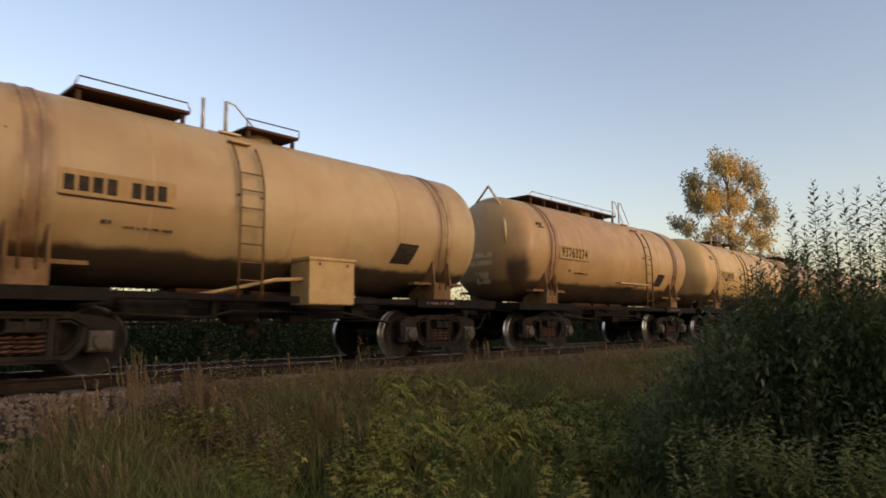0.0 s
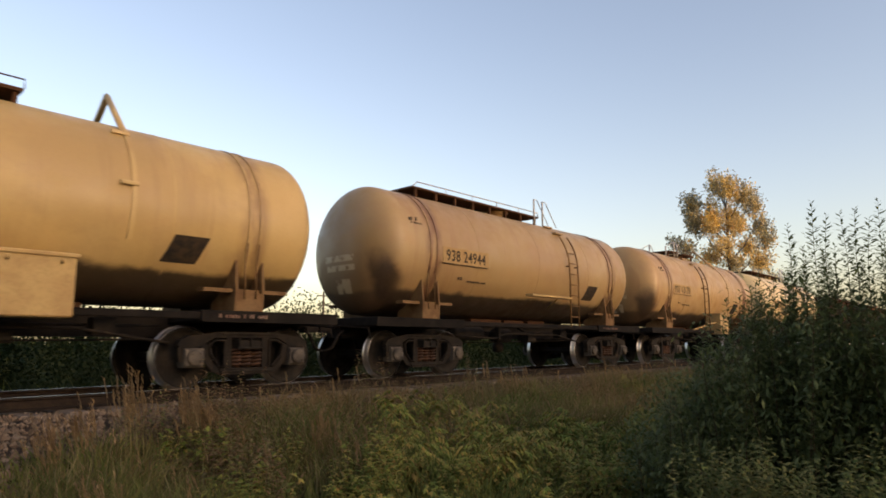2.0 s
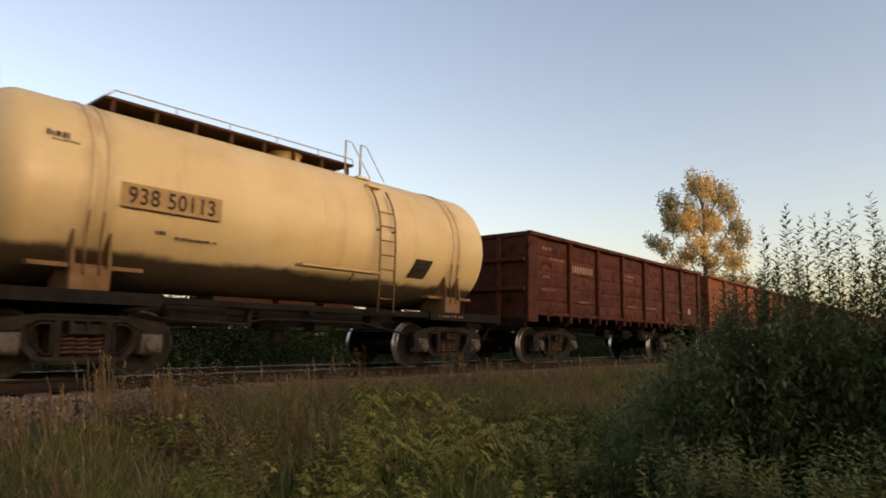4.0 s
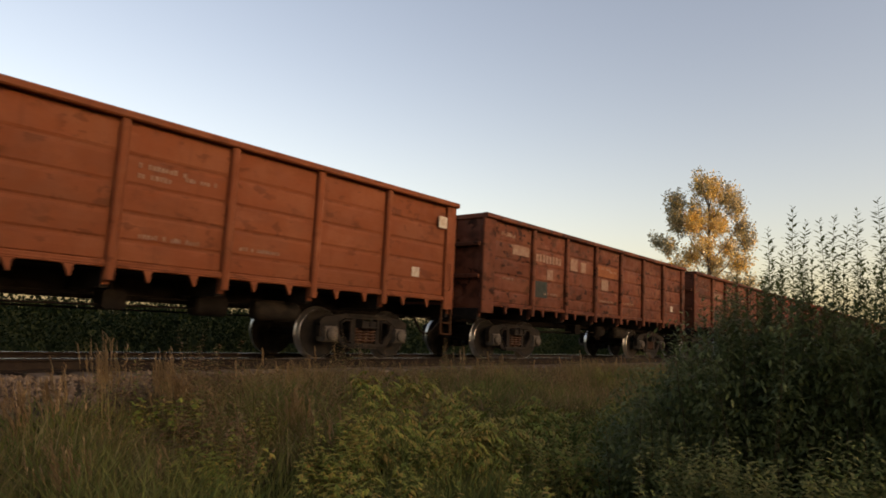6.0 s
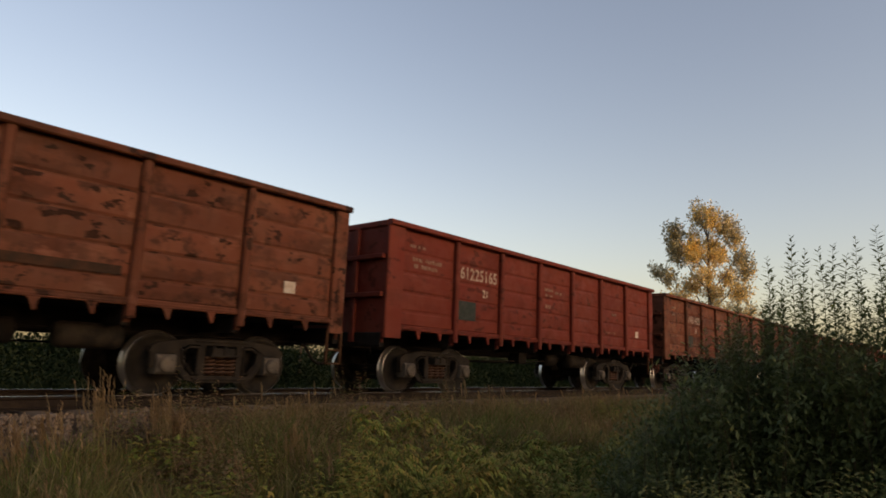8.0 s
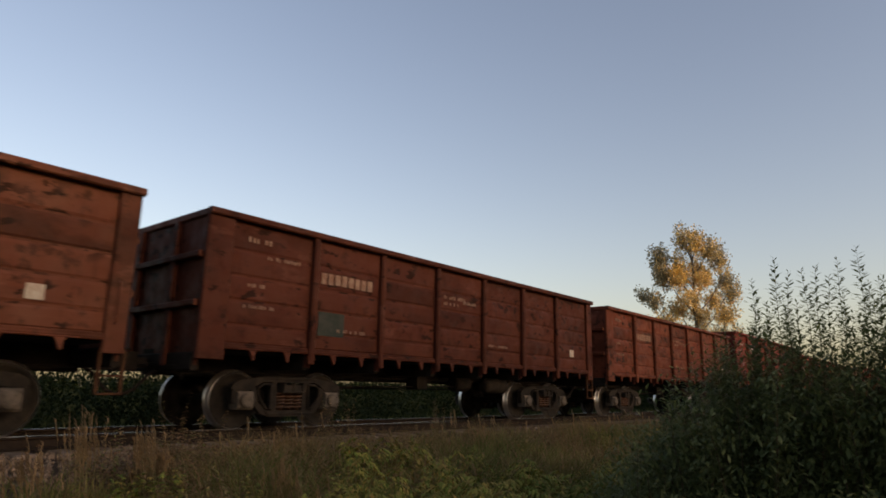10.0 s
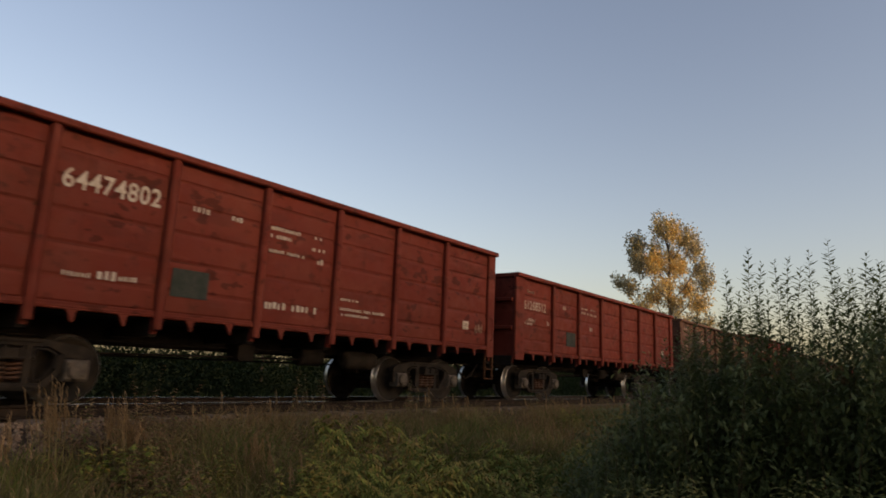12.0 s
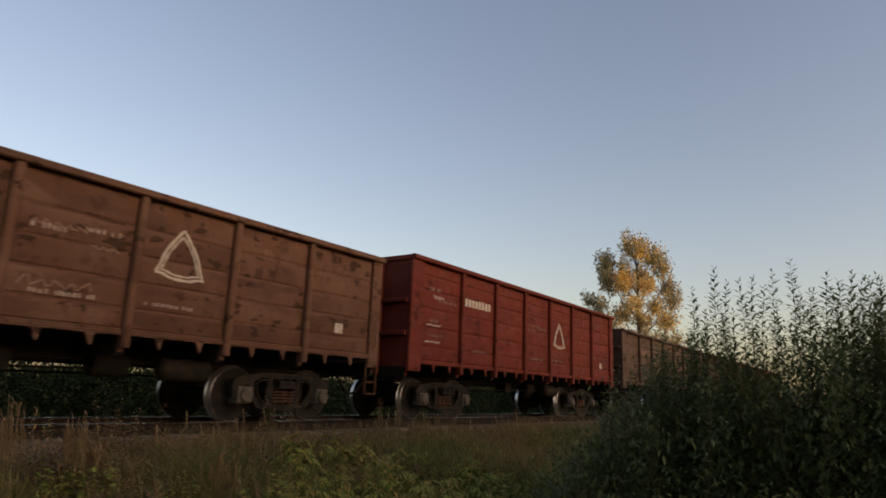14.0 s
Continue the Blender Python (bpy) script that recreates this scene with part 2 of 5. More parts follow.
M_RAILING = plain("galvanised_tube", (0.38, 0.37, 0.36), (0.28, 0.26, 0.24), 0.45, 0.3, 8.0)
M_DECK = plain("rusty_deck", (0.047, 0.0221, 0.0118), (0.0647, 0.0323, 0.0176), 0.75, 0.0, 6.0)
M_GREEN = plain("green_patch_paint", (0.022, 0.030, 0.027), (0.038, 0.043, 0.039), 0.6, 0.0, 6.0)
M_WHITE = plain("white_stencil", (0.422, 0.388, 0.341), (0.307, 0.245, 0.198), 0.6, 0.0, 12.0)
M_WORN = plain("worn_stencil", (0.34, 0.29, 0.25), (0.20, 0.125, 0.095), 0.65, 0.0, 9.0)
M_FAINT = plain("faded_stencil", (0.215, 0.151, 0.118), (0.161, 0.0858, 0.059), 0.7, 0.0, 10.0)
M_BLACK = plain("black_stencil", (0.018, 0.016, 0.015), (0.05, 0.035, 0.022), 0.6, 0.0, 10.0)
M_YELLOW = plain("fresh_orange_primer", (0.179, 0.0673, 0.0269), (0.15, 0.0524, 0.0231), 0.6, 0.0, 4.0)
M_RED = plain("red_handwheel_paint", (0.058, 0.016, 0.012), (0.04, 0.014, 0.011), 0.7, 0.0, 6.0)
M_STAIN = plain("grime_band", (0.028, 0.018, 0.013), (0.055, 0.026, 0.016), 0.8, 0.0, 5.0)
M_PLATE = plain("pale_tan_panel", (0.34, 0.23, 0.106), (0.281, 0.18, 0.0808), 0.5, 0.0, 6.0)
M_BARK = plain("grey_bark", (0.13, 0.115, 0.095), (0.075, 0.065, 0.055), 0.9, 0.0, 5.0, 0.6, 0.03)
M_TWIG = plain("brown_twig", (0.10, 0.07, 0.045), (0.07, 0.06, 0.035), 0.85, 0.0, 9.0)
M_WOOD = plain("pole_wood", (0.10, 0.08, 0.065), (0.07, 0.055, 0.045), 0.9, 0.0, 4.0)
M_SOIL = plain("meadow_soil", (0.026, 0.034, 0.012), (0.05, 0.045, 0.018), 1.0, 0.0, 1.2, 0.8, 0.06, 0.0, 0.0)
M_BALLAST = plain("ballast_bed", (0.085, 0.066, 0.052), (0.055, 0.043, 0.034), 1.0, 0.0, 9.0, 1.0, 0.05, 0.0, 0.0)
L_DRY = leafy("dry_grass", ((0.092, 0.108, 0.034), (0.128, 0.108, 0.046), (0.172, 0.145, 0.066), (0.235, 0.205, 0.10), (0.085, 0.112, 0.034)), 0.8, 0.4)
L_TUSSOCK = leafy("tussock", ((0.19, 0.13, 0.062), (0.26, 0.18, 0.092), (0.15, 0.13, 0.055), (0.31, 0.235, 0.13)), 0.8, 0.45)
L_FINE = leafy("fine_weed", ((0.09, 0.125, 0.036), (0.13, 0.15, 0.046), (0.19, 0.175, 0.066), (0.085, 0.135, 0.038)), 0.75, 0.4, 0.1, 0.2)
L_PLUME = leafy("grass_plume", ((0.30, 0.20, 0.105), (0.38, 0.27, 0.15), (0.24, 0.15, 0.08)), 0.8)
L_WEED = leafy("withered_leaf", ((0.068, 0.088, 0.028), (0.128, 0.088, 0.042), (0.168, 0.098, 0.052), (0.205, 0.155, 0.08), (0.088, 0.11, 0.033), (0.125, 0.13, 0.042)), 0.8, 0.35, 0.1, 0.2)
L_MEADOW = leafy("meadow", ((0.058, 0.094, 0.026), (0.094, 0.128, 0.035), (0.138, 0.148, 0.046), (0.15, 0.125, 0.052)), 0.75)
L_HERB = leafy("herb_leaf", ((0.055, 0.090, 0.020), (0.115, 0.150, 0.030), (0.20, 0.21, 0.046), (0.25, 0.17, 0.05), (0.085, 0.12, 0.027)), 0.7, 0.3, 0.1, 0.12)
L_WILLOW = leafy("willow_leaf", ((0.070, 0.098, 0.038), (0.115, 0.145, 0.055), (0.18, 0.205, 0.085)), 0.6, 0.3, 0.2, 0.4)
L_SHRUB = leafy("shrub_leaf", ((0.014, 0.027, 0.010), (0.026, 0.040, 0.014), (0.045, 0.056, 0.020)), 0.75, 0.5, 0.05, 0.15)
# autumn leaf tones; the pale ones also hold sunlit highlights, the greys shade
L_GOLD = leafy("tree_gold", ((0.62, 0.36, 0.075), (0.74, 0.52, 0.16), (0.78, 0.64, 0.34), (0.66, 0.59, 0.40)), 0.5, 0.4, 0.1, 0.45)
L_GREEN = leafy("tree_green", ((0.22, 0.215, 0.15), (0.33, 0.31, 0.20), (0.50, 0.43, 0.26)), 0.55)


# ---- mesh tools ----
def quad_box(bm, x0, x1, y0, y1, z0, z1, mat=0):
    v = [bm.verts.new((x, y, z)) for x in (x0, x1) for y in (y0, y1) for z in (z0, z1)]
    for f in ((0, 1, 3, 2), (4, 6, 7, 5), (0, 4, 5, 1), (2, 3, 7, 6), (0, 2, 6, 4), (1, 5, 7, 3)):
        bm.faces.new([v[i] for i in f]).material_index = mat


def soft_box(bm, x0, x1, y0, y1, z0, z1, b=0.012):
    """A box with its four long edges chamfered, along its longest side."""
    size = (x1 - x0, y1 - y0, z1 - z0)
    a = size.index(max(size))
    o = [i for i in range(3) if i != a]
    lo, hi = (x0, y0, z0), (x1, y1, z1)
    b = min(b, 0.4 * min(size[o[0]], size[o[1]]))
    p, q = (lo[o[0]], hi[o[0]]), (lo[o[1]], hi[o[1]])
    ring = [(p[0] + b, q[0]), (p[1] - b, q[0]), (p[1], q[0] + b), (p[1], q[1] - b), (p[1] - b, q[1]), (p[0] + b, q[1]), (p[0], q[1] - b), (p[0], q[0] + b)]
    rows = []
    for end in (lo[a], hi[a]):
        row = []
        for u, w in ring:
            c = [0, 0, 0]
            c[a], c[o[0]], c[o[1]] = end, u, w
            row.append(bm.verts.new(c))
        rows.append(row)
    for i in range(8):
        j = (i + 1) % 8
        bm.faces.new((rows[0][i], rows[0][j], rows[1][j], rows[1][i]))
    bm.faces.new(rows[0][::-1])
    bm.faces.new(rows[1])


def prism(bm, poly, y0, y1):
    """A polygon in x, z drawn out from y0 to y1."""
    a = [bm.verts.new((x, y0, z)) for x, z in poly]
    b = [bm.verts.new((x, y1, z)) for x, z in poly]
    k = len(poly)
    for i in range(k):
        j = (i + 1) % k
        bm.faces.new((a[i], a[j], b[j], b[i]))
    bm.faces.new(a[::-1])
    bm.faces.new(b)


def prism_x(bm, poly, x0, x1):
    """A polygon in y, z drawn out from x0 to x1."""
    a = [bm.verts.new((x0, y, z)) for y, z in poly]
    b = [bm.verts.new((x1, y, z)) for y, z in poly]
    k = len(poly)
    for i in range(k):
        j = (i + 1) % k
        bm.faces.new((a[i], a[j], b[j], b[i]))
    bm.faces.new(a[::-1])
    bm.faces.new(b)


def tube(bm, pts, r, seg=8, r1=None, cap=True):
    """A round bar along points, tapering from r to r1."""
    pts = [Vector(p) for p in pts]
    rows = []
    for i, p in enumerate(pts):
        d = (pts[min(i + 1, len(pts) - 1)] - pts[max(i - 1, 0)]).normalized()
        u = d.orthogonal().normalized() if i == 0 else (u - d * u.dot(d)).normalized()
        w = d.cross(u)
        k = r if r1 is None else r + (r1 - r) * i / (len(pts) - 1)
        rows.append([bm.verts.new(p + (u * math.cos(2 * math.pi * s / seg) + w * math.sin(2 * math.pi * s / seg)) * k) for s in range(seg)])
    for a, b in zip(rows, rows[1:]):
        for s in range(seg):
            f = bm.faces.new((a[s], a[(s + 1) % seg], b[(s + 1) % seg], b[s]))
            f.smooth = True
    if cap:
        bm.faces.new(rows[0][::-1])
        bm.faces.new(rows[-1])


def lathe(bm, prof, seg, axis="y", mats=None, smooth=True, centre=(0, 0, 0)):
    """Turns a profile of (radius, along) round an axis through centre."""
    rows = []
    for r, a in prof:
        row = []
        for s in range(seg):
            c, d = r * math.cos(2 * math.pi * s / seg), r * math.sin(2 * math.pi * s / seg)
            p = {"y": (c, a, d), "x": (a, c, d), "z": (c, d, a)}[axis]
            row.append(bm.verts.new((p[0] + centre[0], p[1] + centre[1], p[2] + centre[2])))
        rows.append(row)
    for i, (a, b) in enumerate(zip(rows, rows[1:])):
        for s in range(seg):
            f = bm.faces.new((a[s], a[(s + 1) % seg], b[(s + 1) % seg], b[s]))
            f.smooth = smooth
            if mats:
                f.material_index = mats[i]
    bm.faces.new(rows[0][::-1])
    bm.faces.new(rows[-1])


def make_mesh(name, bm, *mats):
    bmesh.ops.recalc_face_normals(bm, faces=bm.faces[:])
    me = bpy.data.meshes.new(name)
    bm.to_mesh(me)
    bm.free()
    for m in mats:
        me.materials.append(m)
    return me


def part(name, bm, material, parent, label="", at=(0, 0, 0)):
    """Links a bmesh (or a shared mesh) as one mesh object under a thing or part."""
    mats = material if isinstance(material, tuple) else (material,)
    me = make_mesh(name, bm, *mats) if isinstance(bm, bmesh.types.BMesh) else bm
    ob = new(name, me)
    ob.parent = parent
    ob.location = at
    if label:
        ob["label"] = label
    return ob


def piece(name, fn, material, parent, label="", at=(0, 0, 0)):
    bm = bmesh.new()
    fn(bm)
    return part(name, bm, material, parent, label, at)


def cloud(name, verts, faces, mat, smooth=False):
    me = bpy.data.meshes.new(name)
    me.from_pydata(verts, [], faces)
    me.materials.append(mat)
    if smooth:
        me.shade_smooth()
    return new(name, me)


def writing(name, text, parent, x0, x1, z0, y, mat, label=""):
    """Stencilled characters on a side wall, between x0 and x1, standing on z0."""
    cu = bpy.data.curves.new(name, "FONT")
    cu.body, cu.size, cu.extrude, cu.space_character, cu.offset = text, 1.0, 0.002, 1.1, 0.016
    ob = bpy.data.objects.new(name, cu)
    scene.collection.objects.link(ob)
    bpy.context.view_layer.update()
    me = bpy.data.meshes.new_from_object(ob.evaluated_get(bpy.context.evaluated_depsgraph_get()))
    bpy.data.objects.remove(ob)
    bpy.data.curves.remove(cu)
    co = np.empty(len(me.vertices) * 3)
    me.vertices.foreach_get("co", co)
    co = co.reshape(-1, 3)
    k = (x1 - x0) / (co[:, 0].max() - co[:, 0].min())
    high = 1.18
    out = np.stack([x0 + (co[:, 0] - co[:, 0].min()) * k, np.where(co[:, 2] > 0, y - 0.003, y + 0.003), z0 + co[:, 1] * k * high], 1)
    me.vertices.foreach_set("co", out.ravel())
    me.update()
    me.materials.clear()
    me.materials.append(mat)
    return part(name, me, mat, parent, label)


def bars(name, parent, rows, y, mat, seed=0):
    """Unreadable stencil lines as runs of short bars. rows: x0, x1, z, height."""
    rng = random.Random(seed)
    bm = bmesh.new()
    for x0, x1, z, h in rows:
        x = x0
        if h > 0.15:
            # large worn characters: one block each
            while x < x1 - 0.05:
                w = min(h * 0.55, x1 - x)
                quad_box(bm, x, x + w, y - 0.004, y + 0.004, z + h * rng.uniform(0, 0.08), z + h * rng.uniform(0.9, 1.0))
                x += w + h * 0.2
            continue
        while x < x1 - 0.02:
            w = min(h * rng.uniform(0.3, 0.6), x1 - x)
            zz = z + h * rng.uniform(-0.06, 0.06)
            quad_box(bm, x, x + w, y - 0.004, y + 0.004, zz, zz + h * rng.uniform(0.75, 1.0))
            x += w + h * (rng.uniform(0.25, 0.5) if rng.random() < 0.8 else 1.3)
    return tagged(part(name, bm, mat, parent), kind="stuff")


def thing(name, label, category, group="", at=(0, 0, 0), kind=""):
    ob = new(name)
    ob.empty_display_size = 0.2
    ob.location = at
    return tagged(ob, label, category, group, kind)


# ---- the ground: one sheet, with the ballast shoulder of the line ----
PROFILE = ((-2000, -1.2), (-40, -1.15), (-8, -1.08), (-5.6, -1.02), (-4.6, -0.88), (-3.5, -0.58), (-2.5, -0.34), (-1.6, -0.24),
           (0, -0.22), (1.6, -0.24), (2.6, -0.34), (4.2, -0.85), (7, -1.0), (40, -1.1), (2000, -1.2))


def ground_z(x, y):
    z = float(np.interp(y, [p[0] for p in PROFILE], [p[1] for p in PROFILE]))
    if abs(y) > 3:
        z += 0.09 * noise.noise((x * 0.5, y * 0.5, 3.1)) + 0.04 * noise.noise((x * 1.7, y * 1.7, 8.0))
    return z


def build_ground():
    xs = sorted(set([-2000, -600, -200, -80, -40] + list(np.arange(-20, 60, 0.8)) + list(np.arange(60, 200, 6)) + [260, 400, 700, 1200, 2000]))
    ys = sorted(set([-2000, -600, -200, -80, -40, -25] + list(np.arange(-16, -6, 0.5)) + list(np.arange(-6, 6, 0.25)) + list(np.arange(6, 40, 1.5)) + [60, 100, 200, 500, 1000, 2000]))
    verts = [(x, y, ground_z(x, y)) for y in ys for x in xs]
    w = len(xs)
    faces = [(j * w + i, j * w + i + 1, (j + 1) * w + i + 1, (j + 1) * w + i) for j in range(len(ys) - 1) for i in range(w - 1)]
    g = cloud("ground", verts, faces, M_SOIL, True)
    g.data.materials.append(M_BALLAST)
    for p in g.data.polygons:
        if abs(p.center.y) < 3.0:
            p.material_index = 1
    tagged(g, "dark meadow soil with a gravel railway bed across it", "ground", kind="structure")


def build_track():
    track = thing("track", "single railway line with polished rails on gravel", "railway track", kind="structure")
    prof = [(-0.075, -0.18), (0.075, -0.18), (0.075, -0.165), (0.014, -0.145), (0.010, -0.05), (0.036, -0.035), (0.037, -0.006), (0.030, 0.0),
            (-0.030, 0.0), (-0.037, -0.006), (-0.036, -0.035), (-0.010, -0.05), (-0.014, -0.145), (-0.075, -0.165)]
    bm = bmesh.new()
    rows = [[bm.verts.new((x, y, z)) for y, z in prof] for x in (-150, 260)]
    for i in range(len(prof)):
        j = (i + 1) % len(prof)
        bm.faces.new((rows[0][i], rows[0][j], rows[1][j], rows[1][i])).material_index = int(6 <= i <= 8)
    me = make_mesh("rail", bm, M_RAIL, M_RAILTOP)
    for y in (-0.795, 0.795):
        part("rail", me, M_RAIL, track, at=(0, y, 0))
    bm = bmesh.new()
    soft_box(bm, -0.13, 0.13, -1.35, 1.35, -0.40, -0.185, 0.02)
    me = make_mesh("sleeper", bm, M_SLEEPER)
    for i in range(150):
        part("sleeper", me, M_SLEEPER, track, at=(-4 + i * 0.545, 0, random.uniform(-0.012, 0.0)))


def build_gravel():
    """Loose stones on the shoulder, each a rough lump."""
    rng = np.random.default_rng(5)
    base = np.array([(1, 0, 0), (-1, 0, 0), (0, 1, 0), (0, -1, 0), (0, 0, 1), (0, 0, -1)], float)
    tri = [(0, 2, 4), (2, 1, 4), (1, 3, 4), (3, 0, 4), (2, 0, 5), (1, 2, 5), (3, 1, 5), (0, 3, 5)]
    verts, faces = [], []
    for i in range(9000):
        x = rng.uniform(0.5, 9) if i < 6500 else rng.uniform(9, 34)
        y = -rng.uniform(0.95, 4.0)
        s = rng.uniform(0.018, 0.045) * (1.7 if rng.random() < 0.05 else 1.0)
        p = base * rng.uniform(0.6, 1.15, (6, 3)) * s
        p = p + rng.uniform(-0.3, 0.3, (6, 3)) * s
        a = rng.uniform(0, 6.3)
        c, d = math.cos(a), math.sin(a)
        p[:, :2] = np.stack([p[:, 0] * c - p[:, 1] * d, p[:, 0] * d + p[:, 1] * c], 1)
        k = len(verts)
        verts += [tuple(v) for v in p + (x, y, ground_z(x, y) + 0.25 * s)]
        faces += [tuple(k + j for j in t) for t in tri]
    tagged(cloud("gravel", verts, faces, M_GRAVEL), "loose grey and reddish crushed stone along the rails", "gravel", kind="stuff")


# ---- running gear ----
def mesh_wheel():
    bm = bmesh.new()
    prof = [(0.10, -0.10), (0.13, -0.10), (0.15, -0.05), (0.40, -0.035), (0.415, -0.065), (0.468, -0.065), (0.475, -0.058), (0.48, 0.03), (0.492, 0.045), (0.505, 0.05),
            (0.505, 0.062), (0.49, 0.068), (0.42, 0.068), (0.405, 0.03), (0.16, 0.0), (0.14, 0.08), (0.10, 0.08)]
    mats = [0, 0, 0, 0, 0, 1, 1, 1, 1, 1, 0, 0, 0, 0, 0, 0]
    lathe(bm, prof, 40, "y", mats)
    return make_mesh("wheel", bm, M_WHEEL, M_TREAD)


def mesh_axle():
    bm = bmesh.new()
    lathe(bm, [(0.06, -1.10), (0.065, -1.10), (0.065, -0.90), (0.10, -0.88), (0.10, -0.70), (0.083, -0.6), (0.083, 0.6), (0.10, 0.70), (0.10, 0.88), (0.065, 0.90), (0.065, 1.10), (0.06, 1.10)], 14, "y")
    return make_mesh("wheelset", bm, M_DARK)


def mesh_side_frame():
    """Cast three-piece bogie side frame: arched top chord, large side windows, spring opening."""
    bm = bmesh.new()
    y0, y1 = -0.07, 0.07
    prism(bm, [(-0.56, 0.78), (-0.50, 0.875), (0.50, 0.875), (0.56, 0.78)], y0, y1)
    prism(bm, [(-0.42, 0.20), (-0.50, 0.30), (0.50, 0.30), (0.42, 0.20)], y0, y1)
    for s in (-1, 1):
        def m(poly):
            return [(s * x, z) for x, z in (poly if s > 0 else poly[::-1])]
        prism(bm, m([(0.27, 0.29), (0.285, 0.79), (0.375, 0.79), (0.36, 0.29)]), y0 + 0.008, y1 - 0.008)
        # arm over the axle box
        prism(bm, m([(0.505, 0.873), (0.565, 0.782), (0.74, 0.69), (0.80, 0.64), (1.10, 0.63), (1.17, 0.66), (1.14, 0.74), (1.02, 0.80), (0.80, 0.83)]), y0 + 0.004, y1 - 0.004)
        # diagonal from the lower chord up to the jaw
        prism(bm, m([(0.44, 0.205), (0.505, 0.302), (0.66, 0.47), (0.70, 0.70), (0.785, 0.655), (0.765, 0.45), (0.60, 0.26)]), y0 + 0.012, y1 - 0.012)
        prism(bm, m([(1.075, 0.63), (1.085, 0.42), (1.14, 0.42), (1.155, 0.64)]), y0 + 0.012, y1 - 0.012)
        # raised rims of the windows
        loop = [(0.40, 0.74), (0.55, 0.745), (0.655, 0.68), (0.64, 0.52), (0.49, 0.335), (0.40, 0.33), (0.40, 0.74)]
        tube(bm, [(s * x, -0.072, z) for x, z in loop], 0.020, 6, cap=False)
    for z in (0.835, 0.245):
        soft_box(bm, -0.46, 0.46, -0.09, -0.068, z - 0.012, z + 0.022, 0.006)
    return make_mesh("side_frame", bm, M_CAST)


def mesh_spring():
    bm = bmesh.new()
    pts = [(0.088 * math.cos(a * 0.785), 0.088 * math.sin(a * 0.785), 0.32 + 0.29 * a / 40) for a in range(41)]
    tube(bm, pts, 0.021, 6)
    return make_mesh("spring", bm, M_SPRING)


def mesh_axle_box():
    bm = bmesh.new()
    soft_box(bm, -0.15, 0.15, -0.12, 0.13, -0.15, 0.145, 0.035)
    lathe(bm, [(0.02, -0.185), (0.10, -0.185), (0.125, -0.17), (0.125, -0.115)], 18, "y")
    for a in range(4):
        c, d = 0.085 * math.cos(0.785 + a * 1.571), 0.085 * math.sin(0.785 + a * 1.571)
        lathe(bm, [(0.004, -0.2), (0.016, -0.2), (0.016, -0.183)], 6, "y", centre=(c, 0, d))
    return make_mesh("axle_box", bm, M_BOX)


def mesh_bolster():
    bm = bmesh.new()
    prism_x(bm, [(-1.22, 0.62), (-1.22, 0.735), (-0.5, 0.82), (0.5, 0.82), (1.22, 0.735), (1.22, 0.62), (0.5, 0.50), (-0.5, 0.50)], -0.22, 0.22)
    lathe(bm, [(0.2, 0.80), (0.2, 0.92), (0.15, 0.92)], 20, "z")
    for s in (-1, 1):
        # friction wedges and the cored ribs of the bolster's end
        for dx in (-0.20, 0.0, 0.20):
            soft_box(bm, dx - 0.02, dx + 0.02, min(s * 1.2, s * 1.25), max(s * 1.2, s * 1.25), 0.625, 0.77, 0.006)
        soft_box(bm, -0.24, 0.24, min(s * 1.0, s * 1.25), max(s * 1.0, s * 1.25), 0.60, 0.635, 0.008)
    return make_mesh("bogie", bm, M_CAST)


def mesh_brake_beam():
    bm = bmesh.new()
    tube(bm, [(0, -0.72, 0.42), (0, 0.72, 0.42)], 0.035, 8)
    for s in (-1, 1):
        prism(bm, [(-0.03, 0.25), (-0.06, 0.45), (-0.03, 0.65), (0.05, 0.65), (0.03, 0.45), (0.05, 0.25)], s * 0.795 - 0.04, s * 0.795 + 0.04)
        tube(bm, [(0, s * 0.7, 0.6), (0.1, s * 0.72, 0.84)], 0.018, 6)
    return make_mesh("brake_beam", bm, M_DARK)


GEAR = {k: f() for k, f in (("wheel", mesh_wheel), ("axle", mesh_axle), ("frame", mesh_side_frame), ("spring", mesh_spring), ("box", mesh_axle_box),
                            ("bolster", mesh_bolster), ("brake", mesh_brake_beam))}
WHEEL_R = 0.478


